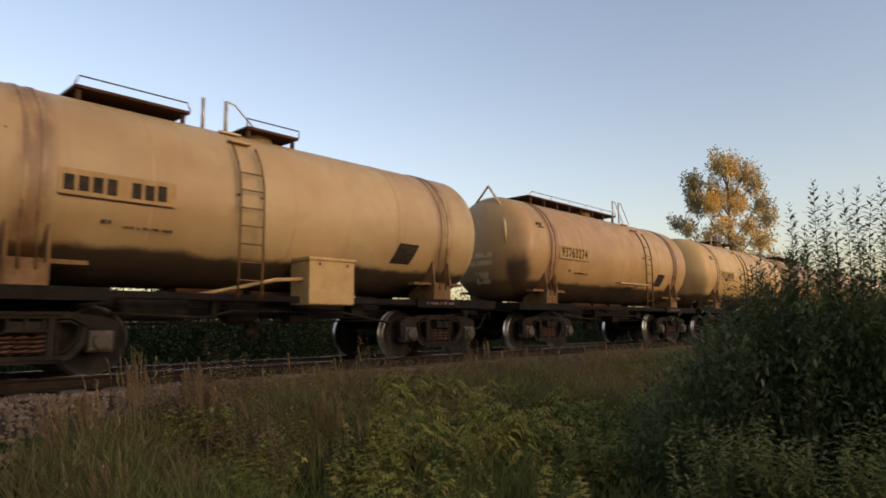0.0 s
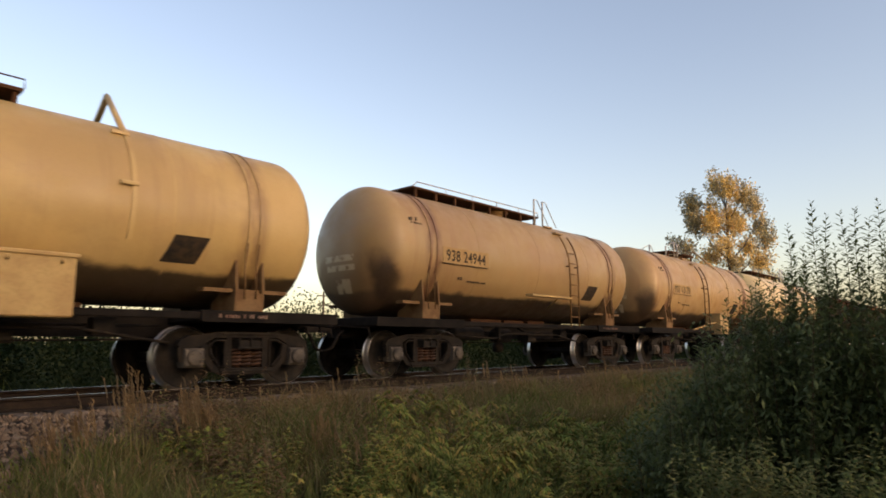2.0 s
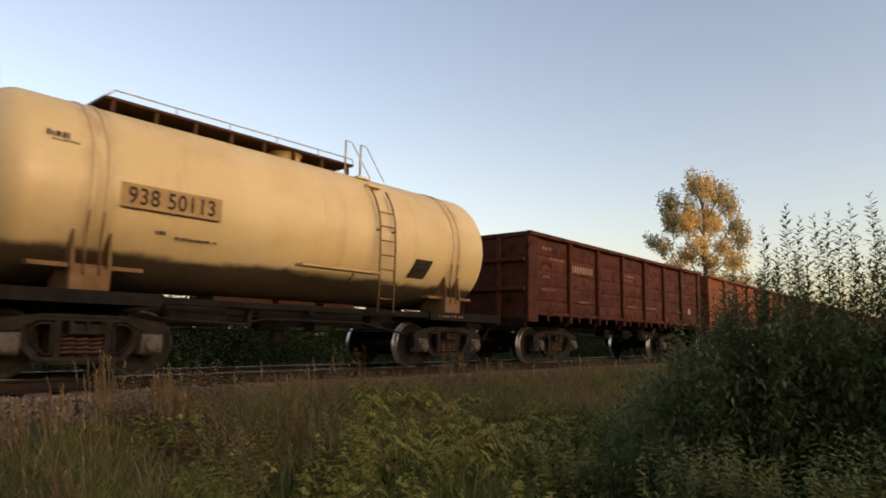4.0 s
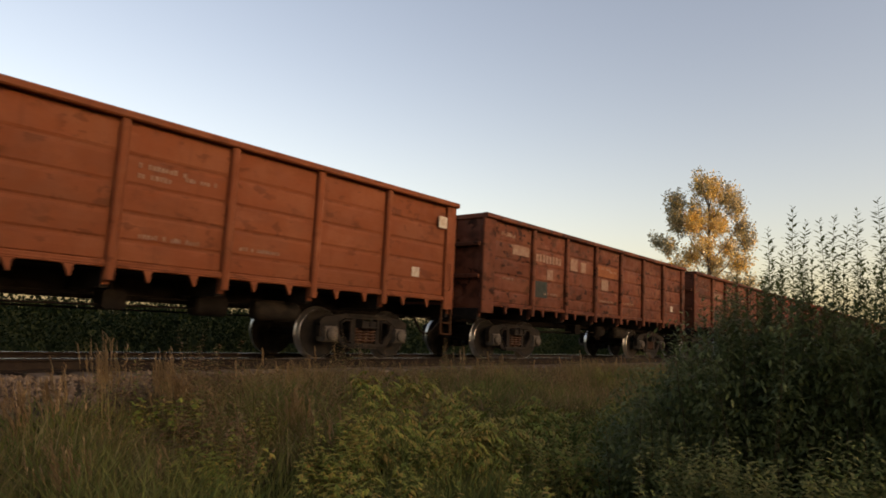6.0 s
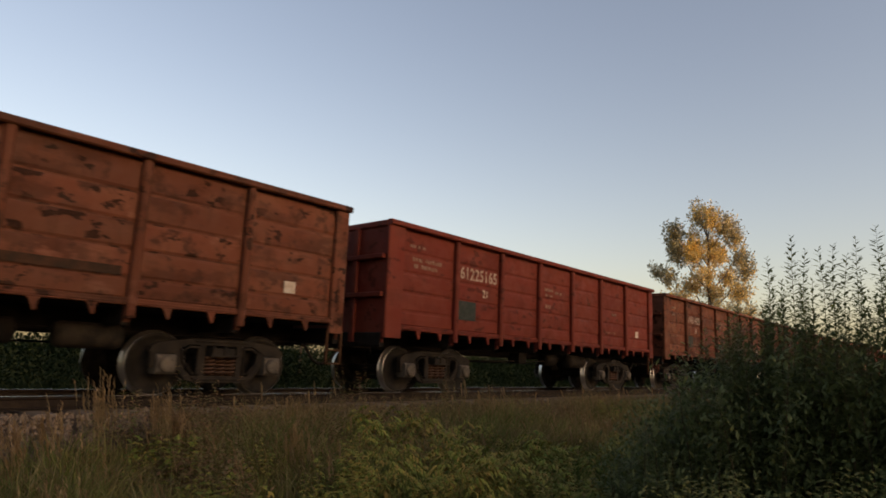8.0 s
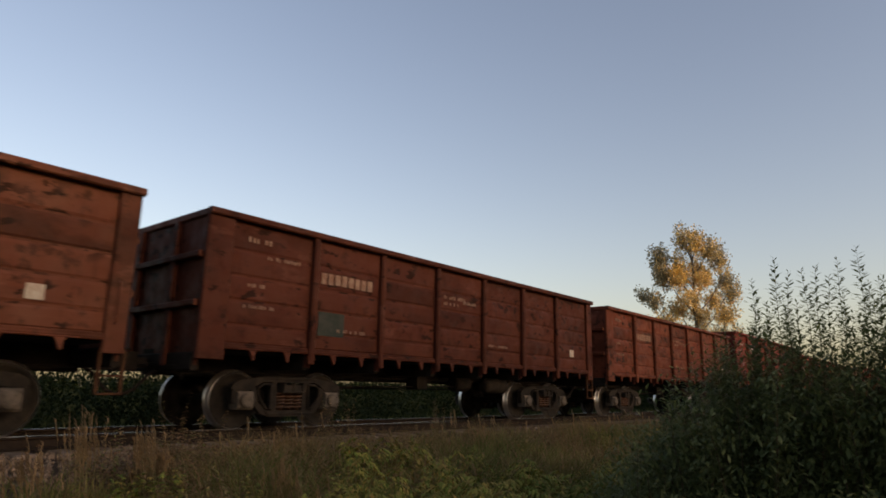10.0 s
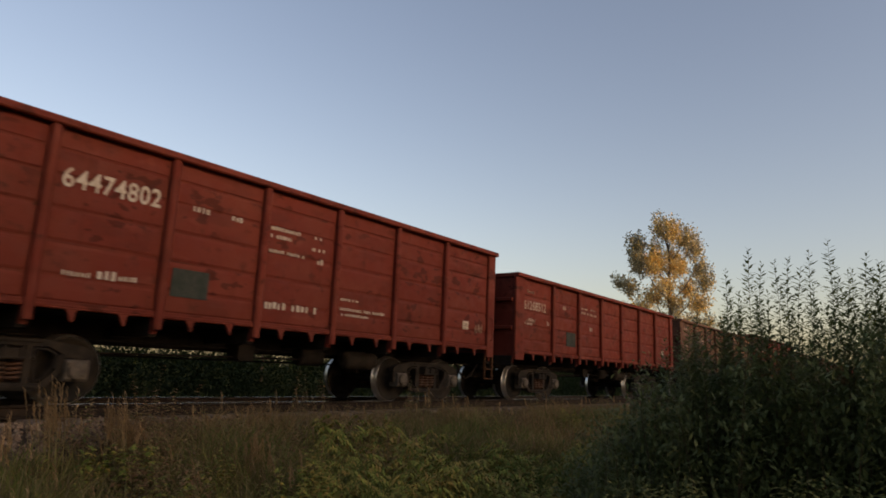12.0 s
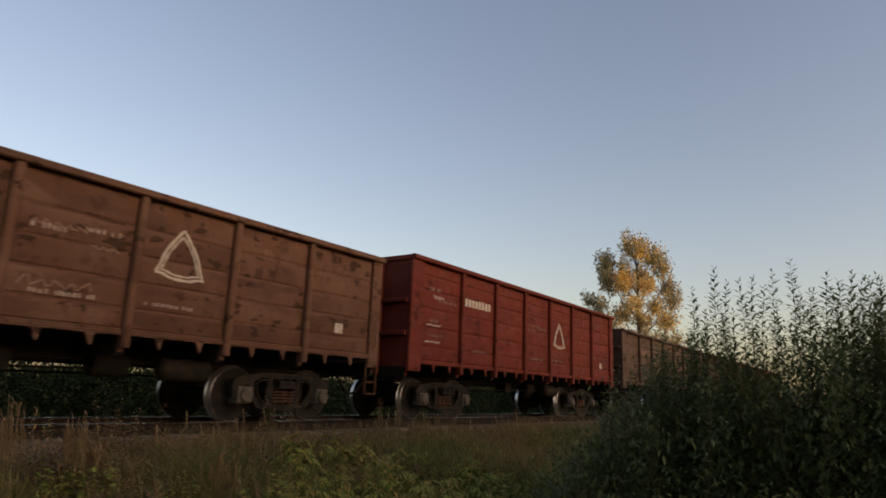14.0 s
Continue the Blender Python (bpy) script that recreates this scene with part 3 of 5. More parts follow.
def add_bogies(wagon, centres):
    for cx in centres:
        bogie = part("bogie", GEAR["bolster"], M_CAST, wagon, at=(cx, 0, 0))
        for s in (-1, 1):
            f = part("side_frame", GEAR["frame"], M_CAST, bogie, at=(0, s * 1.05, 0))
            if s > 0:
                f.rotation_euler = (0, 0, math.pi)
            for dx in (-0.18, 0.0, 0.18):
                part("spring", GEAR["spring"], M_SPRING, bogie, at=(dx, s * 1.05, 0))
            for dx in (-0.925, 0.925):
                b = part("axle_box", GEAR["box"], M_BOX, bogie, "greasy grey axle box cover", at=(dx, s * 1.06, 0.475))
                if s > 0:
                    b.rotation_euler = (0, 0, math.pi)
        for s in (-1, 1):
            b = part("brake_beam", GEAR["brake"], M_DARK, bogie, at=(s * 0.36, 0, 0))
            if s < 0:
                b.rotation_euler = (0, 0, math.pi)
        for dx in (-0.925, 0.925):
            ws = part("wheelset", GEAR["axle"], M_DARK, wagon, "steel wheelset with bright worn treads", at=(cx + dx, 0, WHEEL_R))
            for s in (-1, 1):
                w = part("wheel", GEAR["wheel"], M_WHEEL, ws, at=(0, s * 0.762, 0))
                if s > 0:
                    w.rotation_euler = (0, 0, math.pi)


def add_coupler(wagon, x, way, deck):
    """Automatic coupler, its shank, and the drooping brake hose. way: -1 at the front, 1 at the rear; deck: where the frame begins."""
    def shape(bm):
        soft_box(bm, min(x - way * 0.22, deck), max(x - way * 0.22, deck), -0.09, 0.09, 0.97, 1.13, 0.02)
        prism(bm, [(x - way * 0.30, 0.90), (x - way * 0.30, 1.22), (x - way * 0.02, 1.20), (x - way * 0.02, 0.92)][::way], -0.20, 0.05)
        prism(bm, [(x - way * 0.22, 0.94), (x - way * 0.22, 1.18), (x + way * 0.06, 1.16), (x + way * 0.06, 0.96)][::way], 0.06, 0.22)
        tube(bm, [(x - way * 0.1, -0.05, 1.18), (x - way * 0.14, -0.05, 1.25), (x - way * 0.25, -0.05, 1.26)], 0.02, 6)
    piece("coupler", shape, M_DARK, wagon, "black cast automatic coupler")

    def hose(bm):
        tube(bm, [(deck, -0.35, 0.95), (deck + way * 0.15, -0.36, 0.86), (x - way * 0.22, -0.34, 0.62), (x - way * 0.05, -0.32, 0.54), (x, -0.3, 0.56)], 0.028, 8)
    piece("brake_hose", hose, M_DARK, wagon, "black rubber brake hose")
    piece("release_lever", lambda bm: tube(bm, [(deck + way * 0.04, -1.2, 0.78), (deck + way * 0.05, -1.15, 0.98), (deck + way * 0.06, -0.25, 1.04), (x - way * 0.2, -0.15, 0.98)], 0.014, 6), M_DARK, wagon)


def handwheel(wagon, x, y, z, r=0.2):
    def shape(bm):
        pts = [(x + r * math.cos(a * math.pi / 10), y, z + r * math.sin(a * math.pi / 10)) for a in range(21)]
        tube(bm, pts, 0.022, 6, cap=False)
        for a in range(5):
            c, d = math.cos(a * 1.2566), math.sin(a * 1.2566)
            tube(bm, [(x, y, z), (x + r * c, y, z + r * d)], 0.016, 5)
        tube(bm, [(x, y - 0.03, z), (x, y + 0.35, z)], 0.025, 6)
    piece("handwheel", shape, M_RED, wagon, "faded red parking brake handwheel")


# ---- gondola wagon: 13.92 m over couplers, seven bays of boarded steel side ----
G_LEN, BODY0, BODY1, SIDE = 13.92, 0.53, 13.39, 1.57
POSTS = [2.70 + 1.72 * i for i in range(6)]


def build_gondola(top):
    w = thing("gondola_wagon", "rust-red steel gondola wagon on the rails", "freight wagon", "gondola wagons")
    add_bogies(w, (G_LEN / 2 - 4.325, G_LEN / 2 + 4.325))
    for x, way, deck in ((0.0, -1, 0.58), (G_LEN, 1, 13.34)):
        add_coupler(w, x, way, deck)
    # underframe
    piece("centre_sill", lambda bm: quad_box(bm, 0.55, 13.37, -0.17, 0.17, 0.86, 1.28), M_DARK, w)
    bm = bmesh.new()
    quad_box(bm, -0.06, 0.06, -1.42, 1.42, 1.0, 1.245)
    bearer = make_mesh("cross_bearer", bm, M_DARK)
    for p in POSTS:
        part("cross_bearer", bearer, M_DARK, w, at=(p, 0, 0))
    for s in (-1, 1):
        for a, b in zip([BODY0 + 0.1] + POSTS, POSTS + [BODY1 - 0.1]):
            piece("floor_hatch", lambda bm: prism_x(bm, [(s * 0.18, 1.30), (s * 1.40, 1.30), (s * 1.40, 1.25), (s * 0.18, 1.25)][::s], a + 0.06, b - 0.06), M_DARK, w)
    piece("brake_cylinder", lambda bm: lathe(bm, [(0.05, 7.9), (0.17, 7.9), (0.18, 7.95), (0.18, 8.45), (0.1, 8.5)], 18, "x", centre=(0, -0.55, 0.86)), M_DARK, w)
    piece("air_reservoir", lambda bm: lathe(bm, [(0.06, 8.9), (0.16, 8.93), (0.19, 9.0), (0.19, 9.75), (0.16, 9.82), (0.06, 9.85)], 18, "x", centre=(0, -0.75, 0.84)), M_CAST, w)
    piece("brake_rod", lambda bm: (tube(bm, [(3.6, -0.62, 0.72), (7.9, -0.6, 0.80)], 0.018, 6), tube(bm, [(3.6, 0.62, 0.70), (10.3, 0.6, 0.74)], 0.018, 6), tube(bm, [(0.7, -0.45, 0.93), (13.2, -0.45, 0.93)], 0.016, 6)), M_DARK, w)
    piece("control_valve", lambda bm: (soft_box(bm, 6.4, 6.75, -0.75, -0.4, 0.72, 1.0, 0.04), tube(bm, [(6.55, -0.6, 1.0), (6.55, -0.6, 1.28)], 0.04, 6)), M_DARK, w)
    # sides
    zs = [1.36, 1.66, 2.06, 2.46, 2.88, top - 0.10] if top < 3.6 else [1.36, 1.70, 2.15, 2.60, 3.05, 3.40, top - 0.10]
    for s in (-1, 1):
        piece("side_sheet", lambda bm: quad_box(bm, BODY0 + 0.05, BODY1 - 0.05, s * SIDE - s * 0.10 - 0.01, s * SIDE - s * 0.10 + 0.01, 1.33, top - 0.05), M_GOND, w)
        piece("top_rail", lambda bm: soft_box(bm, BODY0 - 0.01, BODY1 + 0.01, s * SIDE - 0.075, s * SIDE + 0.075, top - 0.11, top, 0.02), M_GOND, w)
        piece("bottom_sill", lambda bm: (soft_box(bm, BODY0 + 0.03, BODY1 - 0.03, s * 1.50 - 0.055, s * 1.50 + 0.055, 1.27, 1.37, 0.012),
                                         soft_box(bm, BODY0 + 0.5, BODY1 - 0.3, s * 1.54 - 0.02, s * 1.54 + 0.02, 1.295, 1.325, 0.006)), M_GOND, w)
        for p in POSTS:
            def post(bm):
                y0, y1 = s * (SIDE - 0.09), s * (SIDE + 0.035)
                a, b = min(y0, y1), max(y0, y1)
                soft_box(bm, p - 0.065, p + 0.065, a, b, 1.10, top - 0.10, 0.03)
                quad_box(bm, p - 0.10, p + 0.10, min(s * 1.475, s * 1.49), max(s * 1.475, s * 1.49), 1.30, top - 0.12)
                quad_box(bm, p - 0.045, p + 0.045, min(s * 1.3, s * 1.47), max(s * 1.3, s * 1.47), 1.04, 1.28)
            piece("side_post", post, M_GOND, w)
        for x0, x1 in ((BODY0, BODY0 + 0.47), (BODY1 - 0.30, BODY1)):
            piece("corner_post", lambda bm: (soft_box(bm, x0, x1, s * 1.52 - 0.05, s * 1.52 + 0.05, 1.10, top - 0.11, 0.02),), M_GOND, w)
        # latch lugs of the floor hatches
        bm = bmesh.new()
        y = s * 1.53
        prism(bm, [(-0.09, 1.30), (0.10, 1.30), (0.06, 1.23), (0.045, 1.12), (0.015, 1.105), (-0.035, 1.22)], y - 0.025, y + 0.025)
        soft_box(bm, -0.24, 0.24, y - 0.03, y + 0.012, 1.272, 1.292, 0.005)
        lug = make_mesh("hatch_latch", bm, M_GOND)
        edges = [BODY0 + 0.47] + POSTS + [BODY1 - 0.3]
        for a, b in zip(edges, edges[1:]):
            for k in (0.3, 0.7):
                part("hatch_latch", lug, M_GOND, w, at=(a + (b - a) * k, 0, 0))
        # pressed boards of each bay
        if s < 0:
            made = {}
            for i, (a, b) in enumerate(zip(edges, edges[1:])):
                x0, x1 = a + (0.06 if i else 0.0), b - (0.06 if i < 6 else 0.0)
                for z0, z1 in zip(zs, zs[1:]):
                    key = (round(x1 - x0, 2), z0)
                    if key not in made:
                        bm = bmesh.new()
                        h = z1 - z0 - 0.016
                        prof = [(-1.465, 0.008), (-1.483, 0.018), (-1.496, 0.12 * h), (-1.500, 0.5 * h), (-1.496, 0.88 * h), (-1.483, h - 0.002), (-1.465, h + 0.008)]
                        prism_x(bm, [(yy, z0 + zz) for yy, zz in prof], 0, x1 - x0)
                        made[key] = make_mesh("side_panel", bm, M_GOND)
                    part("side_panel", made[key], M_GOND, w, at=(x0, 0.004 * random.uniform(-1, 1), 0))
    # ends
    for x, way in ((BODY0 + 0.05, -1), (BODY1 - 0.05, 1)):
        wall = piece("end_wall", lambda bm: quad_box(bm, x - 0.02, x + 0.02, -1.47, 1.47, 1.0, top - 0.04), M_GOND, w)
        piece("end_top_rail", lambda bm: soft_box(bm, x - 0.065, x + 0.065, -1.49, 1.49, top - 0.13, top - 0.004, 0.02), M_GOND, wall)
        for z in (1.95, 2.72):
            piece("end_rib", lambda bm: soft_box(bm, x + way * 0.07 - 0.055, x + way * 0.07 + 0.055, -1.46, 1.46, z - 0.05, z + 0.05, 0.015), M_GOND, wall)
        for y in (-0.62, 0.62):
            piece("end_stanchion", lambda bm: soft_box(bm, x + way * 0.06 - 0.04, x + way * 0.06 + 0.04, y - 0.07, y + 0.07, 1.0, top - 0.13, 0.015), M_GOND, wall)
        piece("end_beam", lambda bm: soft_box(bm, x - 0.06, x + 0.06, -1.44, 1.44, 0.92, 1.20, 0.02), M_DARK, w)
    # step ladder under the rear corner
    def steps(bm):
        for a in (13.10, 13.42):
            soft_box(bm, a - 0.02, a + 0.02, -1.52, -1.47, 0.55, 1.15, 0.006)
        for z in (0.56, 0.80):
            soft_box(bm, 13.10, 13.42, -1.54, -1.46, z - 0.015, z + 0.015, 0.004)
    piece("step_ladder", steps, M_DECK, w)
    piece("grab_rail", lambda bm: tube(bm, [(13.2, -1.58, 1.5), (13.2, -1.63, 1.53), (13.2, -1.63, 2.05), (13.2, -1.58, 2.08)], 0.012, 6), M_GOND, w)
    return w


def repaint(w, old, paint):
    for o in (w, *w.children_recursive):
        for slot in o.material_slots:
            if slot.material == old:
                slot.link = "OBJECT"
                slot.material = paint


# ---- tank wagon: 12.02 m over couplers ----
T_LEN, T_R, T_Z = 12.02, 1.41, 2.69


def ring_pts(x, r, a0, a1, n=24):
    """Points on the tank's round at x; angle 0 is the top, positive towards the -y side."""
    return [(x, -r * math.sin(radians(a0 + (a1 - a0) * i / n)), T_Z + r * math.cos(radians(a0 + (a1 - a0) * i / n))) for i in range(n + 1)]


def strap(bm, x, w, r0, r1, a0, a1, n=30):
    """A flat steel strap bent round the tank."""
    rows = []
    for i in range(n + 1):
        a = radians(a0 + (a1 - a0) * i / n)
        c, s = math.cos(a), -math.sin(a)
        rows.append([bm.verts.new((xx, r * s, T_Z + r * c)) for xx, r in ((x - w / 2, r0), (x - w / 2, r1), (x + w / 2, r1), (x + w / 2, r0))])
    for a, b in zip(rows, rows[1:]):
        for i in range(4):
            bm.faces.new((a[i], a[(i + 1) % 4], b[(i + 1) % 4], b[i]))
    bm.faces.new(rows[0])
    bm.faces.new(rows[-1][::-1])


def build_tank_wagon(kind):
    """kind 'crate': short platform, peaked strap, crate; kind 'boxed': crate and a running board ahead of the ladder; kind 'gangway': long running board on top."""
    w = thing("tank_wagon", "tan steel tank wagon on the rails", "freight wagon", "tank wagons")
    add_bogies(w, (T_LEN / 2 - 3.9, T_LEN / 2 + 3.9))
    for x, way, deck in ((0.0, -1, 0.5), (T_LEN, 1, 11.52)):
        add_coupler(w, x, way, deck)
    # barrel with dished ends
    prof = []
    for i in range(17):
        a = i / 16 * math.pi / 2
        prof.append((max(0.03, T_R * math.sin(a) ** 0.86), 1.24 - 0.60 * math.cos(a) ** 0.92))
    prof += [(T_R, 3.4), (T_R, 6.0), (T_R, 8.6)]
    prof += [(r, T_LEN - 0.13 - x) for r, x in prof[16::-1]]
    bm = bmesh.new()
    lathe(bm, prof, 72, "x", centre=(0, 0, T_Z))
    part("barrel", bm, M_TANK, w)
    for x in (3.55, 6.0, 8.45):
        piece("weld_seam", lambda bm: strap(bm, x, 0.03, T_R - 0.01, T_R + 0.004, 0, 350, 60), M_TANK, w)
    for x in (2.05, 9.80):
        piece("tank_strap", lambda bm: [strap(bm, x + d, 0.055, T_R - 0.01, T_R + 0.016, -112, 112, 44) for d in (-0.10, 0.10)], M_TANK, w)
        for s in (-1, 1):
            def saddle(bm):
                yb = s * 1.30
                prism_x(bm, [(s * 1.30, 1.20), (s * 1.32, 1.55), (s * 1.26, 2.02), (s * 0.86, 1.52), (s * 0.55, 1.36), (s * 0.55, 1.20)][::s], x - 0.26, x - 0.22)
                prism_x(bm, [(s * 1.30, 1.20), (s * 1.32, 1.55), (s * 1.26, 2.02), (s * 0.86, 1.52), (s * 0.55, 1.36), (s * 0.55, 1.20)][::s], x + 0.22, x + 0.26)
                quad_box(bm, x - 0.25, x + 0.25, min(yb, yb - s * 0.03), max(yb, yb - s * 0.03), 1.2, 1.5)
                for d in (-0.1, 0.1):
                    tube(bm, [(x + d, s * (T_R + 0.02) * math.sin(radians(106)), T_Z + (T_R + 0.02) * math.cos(radians(106))), (x + d, s * 1.30, 1.90), (x + d, s * 1.33, 1.40)], 0.014, 6)
            piece("saddle", saddle, M_LADDER, w)
            piece("saddle_beam", lambda bm: quad_box(bm, x - 0.75, x + 0.75, min(s * 1.02, s * 1.22), max(s * 1.02, s * 1.22), 1.50, 1.56), M_LADDER, w)
    # frame
    def deck(bm, a, b):
        soft_box(bm, a, b, -1.38, 1.38, 1.02, 1.20, 0.015)
        prism_x(bm, [(-1.30, 1.02), (1.30, 1.02), (0.5, 0.84), (-0.5, 0.84)], (a + b) / 2 - 0.25, (a + b) / 2 + 0.25)
    for a, b in ((0.48, 3.05), (8.97, 11.54)):
        piece("end_deck", lambda bm: deck(bm, a, b), M_DARK, w, "soot-black end platform")
    piece("centre_sill", lambda bm: quad_box(bm, 0.5, 11.5, -0.22, 0.22, 0.80, 1.14), M_DARK, w)
    piece("skirt", lambda bm: [soft_box(bm, a, b, -0.42, 0.42, 1.14, 1.29, 0.02) for a, b in ((4.4, 5.6), (5.75, 6.6), (6.8, 7.6))], M_DECK, w)
    piece("brake_cylinder", lambda bm: lathe(bm, [(0.05, 5.2), (0.17, 5.2), (0.18, 5.25), (0.18, 5.75), (0.08, 5.8)], 18, "x", centre=(0, -0.5, 0.88)), M_DARK, w)
    piece("air_reservoir", lambda bm: lathe(bm, [(0.06, 3.4), (0.15, 3.43), (0.18, 3.5), (0.18, 4.4), (0.15, 4.47), (0.06, 4.5)], 18, "x", centre=(0, -0.62, 0.93)), M_CAST, w)
    piece("brake_rod", lambda bm: (tube(bm, [(3.1, -0.7, 0.96), (9.0, -0.7, 0.96)], 0.02, 6), tube(bm, [(2.9, -0.5, 0.70), (8.9, -0.5, 0.76)], 0.016, 6), tube(bm, [(3.1, -1.0, 1.09), (9.0, -1.0, 1.09)], 0.022, 6)), M_CAST, w)
    piece("control_valve", lambda bm: (soft_box(bm, 6.35, 6.7, -0.75, -0.4, 0.70, 0.98, 0.04), tube(bm, [(6.5, -0.6, 0.95), (6.5, -0.3, 1.1)], 0.04, 6)), M_CAST, w)
    piece("drain_valve", lambda bm: (lathe(bm, [(0.05, 0.45), (0.14, 0.48), (0.16, 0.62), (0.08, 0.8)], 12, "z", centre=(6.0, 0, 0)),), M_CAST, w)
    # side beam with its worn lettering, pipe brackets
    piece("side_beam", lambda bm: [soft_box(bm, 3.0, 9.02, s * 1.30 - 0.03, s * 1.30 + 0.03, 1.06, 1.17, 0.01) for s in (-1, 1)], M_DARK, w)
    bars("frame_lettering", w, [(9.25, 10.1, 1.085, 0.06)], -1.385, M_FAINT, 5)
    piece("brake_rigging", lambda bm: (tube(bm, [(3.2, -0.95, 0.86), (4.6, -1.0, 0.80), (5.1, -0.98, 0.92), (7.4, -0.95, 0.90), (8.7, -0.9, 0.70)], 0.024, 6),
                                       soft_box(bm, 4.7, 4.78, -1.05, -0.9, 0.78, 1.08, 0.01), soft_box(bm, 7.6, 7.9, -0.95, -0.7, 0.82, 1.06, 0.03)), M_CAST, w)
    # filler dome, gear on top
    top = T_Z + T_R
    piece("filler_hatch", lambda bm: lathe(bm, [(0.30, top - 0.05), (0.30, top + 0.12), (0.34, top + 0.12), (0.34, top + 0.16), (0.22, top + 0.22), (0.03, top + 0.24)], 24, "z", centre=(6.0, 0, 0)), M_TANK, w)
    lad = 7.28 if kind == "gangway" else 4.88

    def stringer(bm, x):
        # follows the barrel's round from the top to the widest point, then hangs to the frame
        tube(bm, ring_pts(x, T_R + 0.10, 52, 92, 10) + [(x, -T_R - 0.11, 2.4), (x, -T_R - 0.09, 1.12)], 0.022, 6)
        tube(bm, [(x, -T_R - 0.10, 2.75), (x, -T_R + 0.02, 2.75)], 0.02, 6)
    ladder = piece("ladder", lambda bm: stringer(bm, lad), M_LADDER, w)
    piece("stringer", lambda bm: stringer(bm, lad + 0.42), M_LADDER, ladder)
    for i in range(7):
        z = 1.38 + i * 0.29
        y = -(T_R + 0.10) if z < T_Z else -math.sqrt((T_R + 0.10) ** 2 - (z - T_Z) ** 2)
        piece("rung", lambda bm: tube(bm, [(lad, y, z), (lad + 0.42, y, z)], 0.014, 6), M_LADDER, ladder)
    for a in (28, 44):
        piece("ladder_step", lambda bm: soft_box(bm, lad + 0.02, lad + 0.40, -math.sin(radians(a)) * (T_R + 0.16), -math.sin(radians(a)) * (T_R - 0.02), T_Z + math.cos(radians(a)) * T_R, T_Z + math.cos(radians(a)) * T_R + 0.04, 0.008), M_TANK, w)

    def rails(bm, x0, x1, z0, z1, y):
        for x in (x0, x1):
            tube(bm, [(x, y, z0), (x, y, z1)], 0.022, 6)
        tube(bm, [(x0, y, z1), (x1, y, z1)], 0.018, 6)
    if kind != "gangway":
        for x0, x1 in ((2.7, 4.45) if kind == "boxed" else (4.15, 4.95), (5.5, 6.6)):
            piece("platform", lambda bm: soft_box(bm, x0, x1, -0.55, 0.55, top + 0.08, top + 0.13, 0.01), M_DECK, w, "rusty chequer-plate platform")
            for x in (x0 + 0.08, x1 - 0.08):
                for y in (-0.45, 0.45):
                    piece("platform_leg", lambda bm: quad_box(bm, x - 0.03, x + 0.03, y - 0.03, y + 0.03, top - 0.12, top + 0.09), M_DECK, w)
        if kind == "boxed":
            piece("railing", lambda bm: tube(bm, [(4.72, -0.45, top - 0.08), (4.72, -0.45, top + 0.46)], 0.03, 6), M_RAILING, w, "grey tube railing")
            piece("platform_rail", lambda bm: tube(bm, [(2.7, -0.55, top + 0.13), (2.75, -0.55, top + 0.26), (4.4, -0.55, top + 0.26), (4.45, -0.55, top + 0.13)], 0.012, 6), M_DECK, w)
        for y in (-0.5, 0.5) if kind == "crate" else ():
            piece("railing", lambda bm: (tube(bm, [(4.72, y, top - 0.08), (4.72, y, top + 0.52)], 0.03, 6), tube(bm, [(3.95, y, top - 0.1), (3.95, y, top + 0.26)], 0.03, 6),
                                         tube(bm, [(3.95, y, top + 0.26), (4.72, y, top + 0.52), (4.85, y, top + 0.50), (5.2, y, top + 0.12)], 0.016, 6)), M_RAILING, w, "grey tube railing")
        piece("railing", lambda bm: (tube(bm, [(5.14, -0.45, top - 0.08), (5.14, -0.45, top + 0.50)], 0.034, 6),
                                     tube(bm, [(5.14, -0.45, top + 0.50), (5.3, -0.45, top + 0.48), (5.75, -0.45, top + 0.10)], 0.016, 6)), M_RAILING, w, "grey tube railing")
        piece("platform_rail", lambda bm: tube(bm, [(5.5, -0.55, top + 0.13), (5.5, -0.55, top + 0.26), (6.6, -0.55, top + 0.26), (6.6, -0.55, top + 0.13)], 0.012, 6), M_DECK, w)
        # strap that rises to a peak over the crown
        def peak(bm):
            strap(bm, 7.85, 0.07, T_R - 0.01, T_R + 0.02, 38, 112, 24)
            pts = [ring_pts(7.85, T_R + 0.01, 38, 38, 1)[0], (7.85, -0.05, top + 0.52), ring_pts(7.85, T_R + 0.01, -38, -38, 1)[0]]
            tube(bm, pts, 0.05, 6)
            for a in (40, 80):
                c = ring_pts(7.85, T_R + 0.03, a, a, 1)[0]
                soft_box(bm, 7.65, 7.90, c[1] - 0.03, c[1] + 0.03, c[2] - 0.03, c[2] + 0.03, 0.01)
        if kind == "crate":
            piece("peaked_strap", peak, M_TANK, w)
        def crate(bm):
            soft_box(bm, 6.15, 7.12, -1.60, -1.05, 1.02, 1.80, 0.02)
            soft_box(bm, 6.12, 7.15, -1.63, -1.02, 1.78, 1.84, 0.015)
            for x in (6.35, 6.95):
                tube(bm, [(x, -1.62, 1.70), (x, -1.65, 1.76)], 0.02, 6)
        piece("crate", crate, M_FIT, w, "tan sheet-metal equipment box")
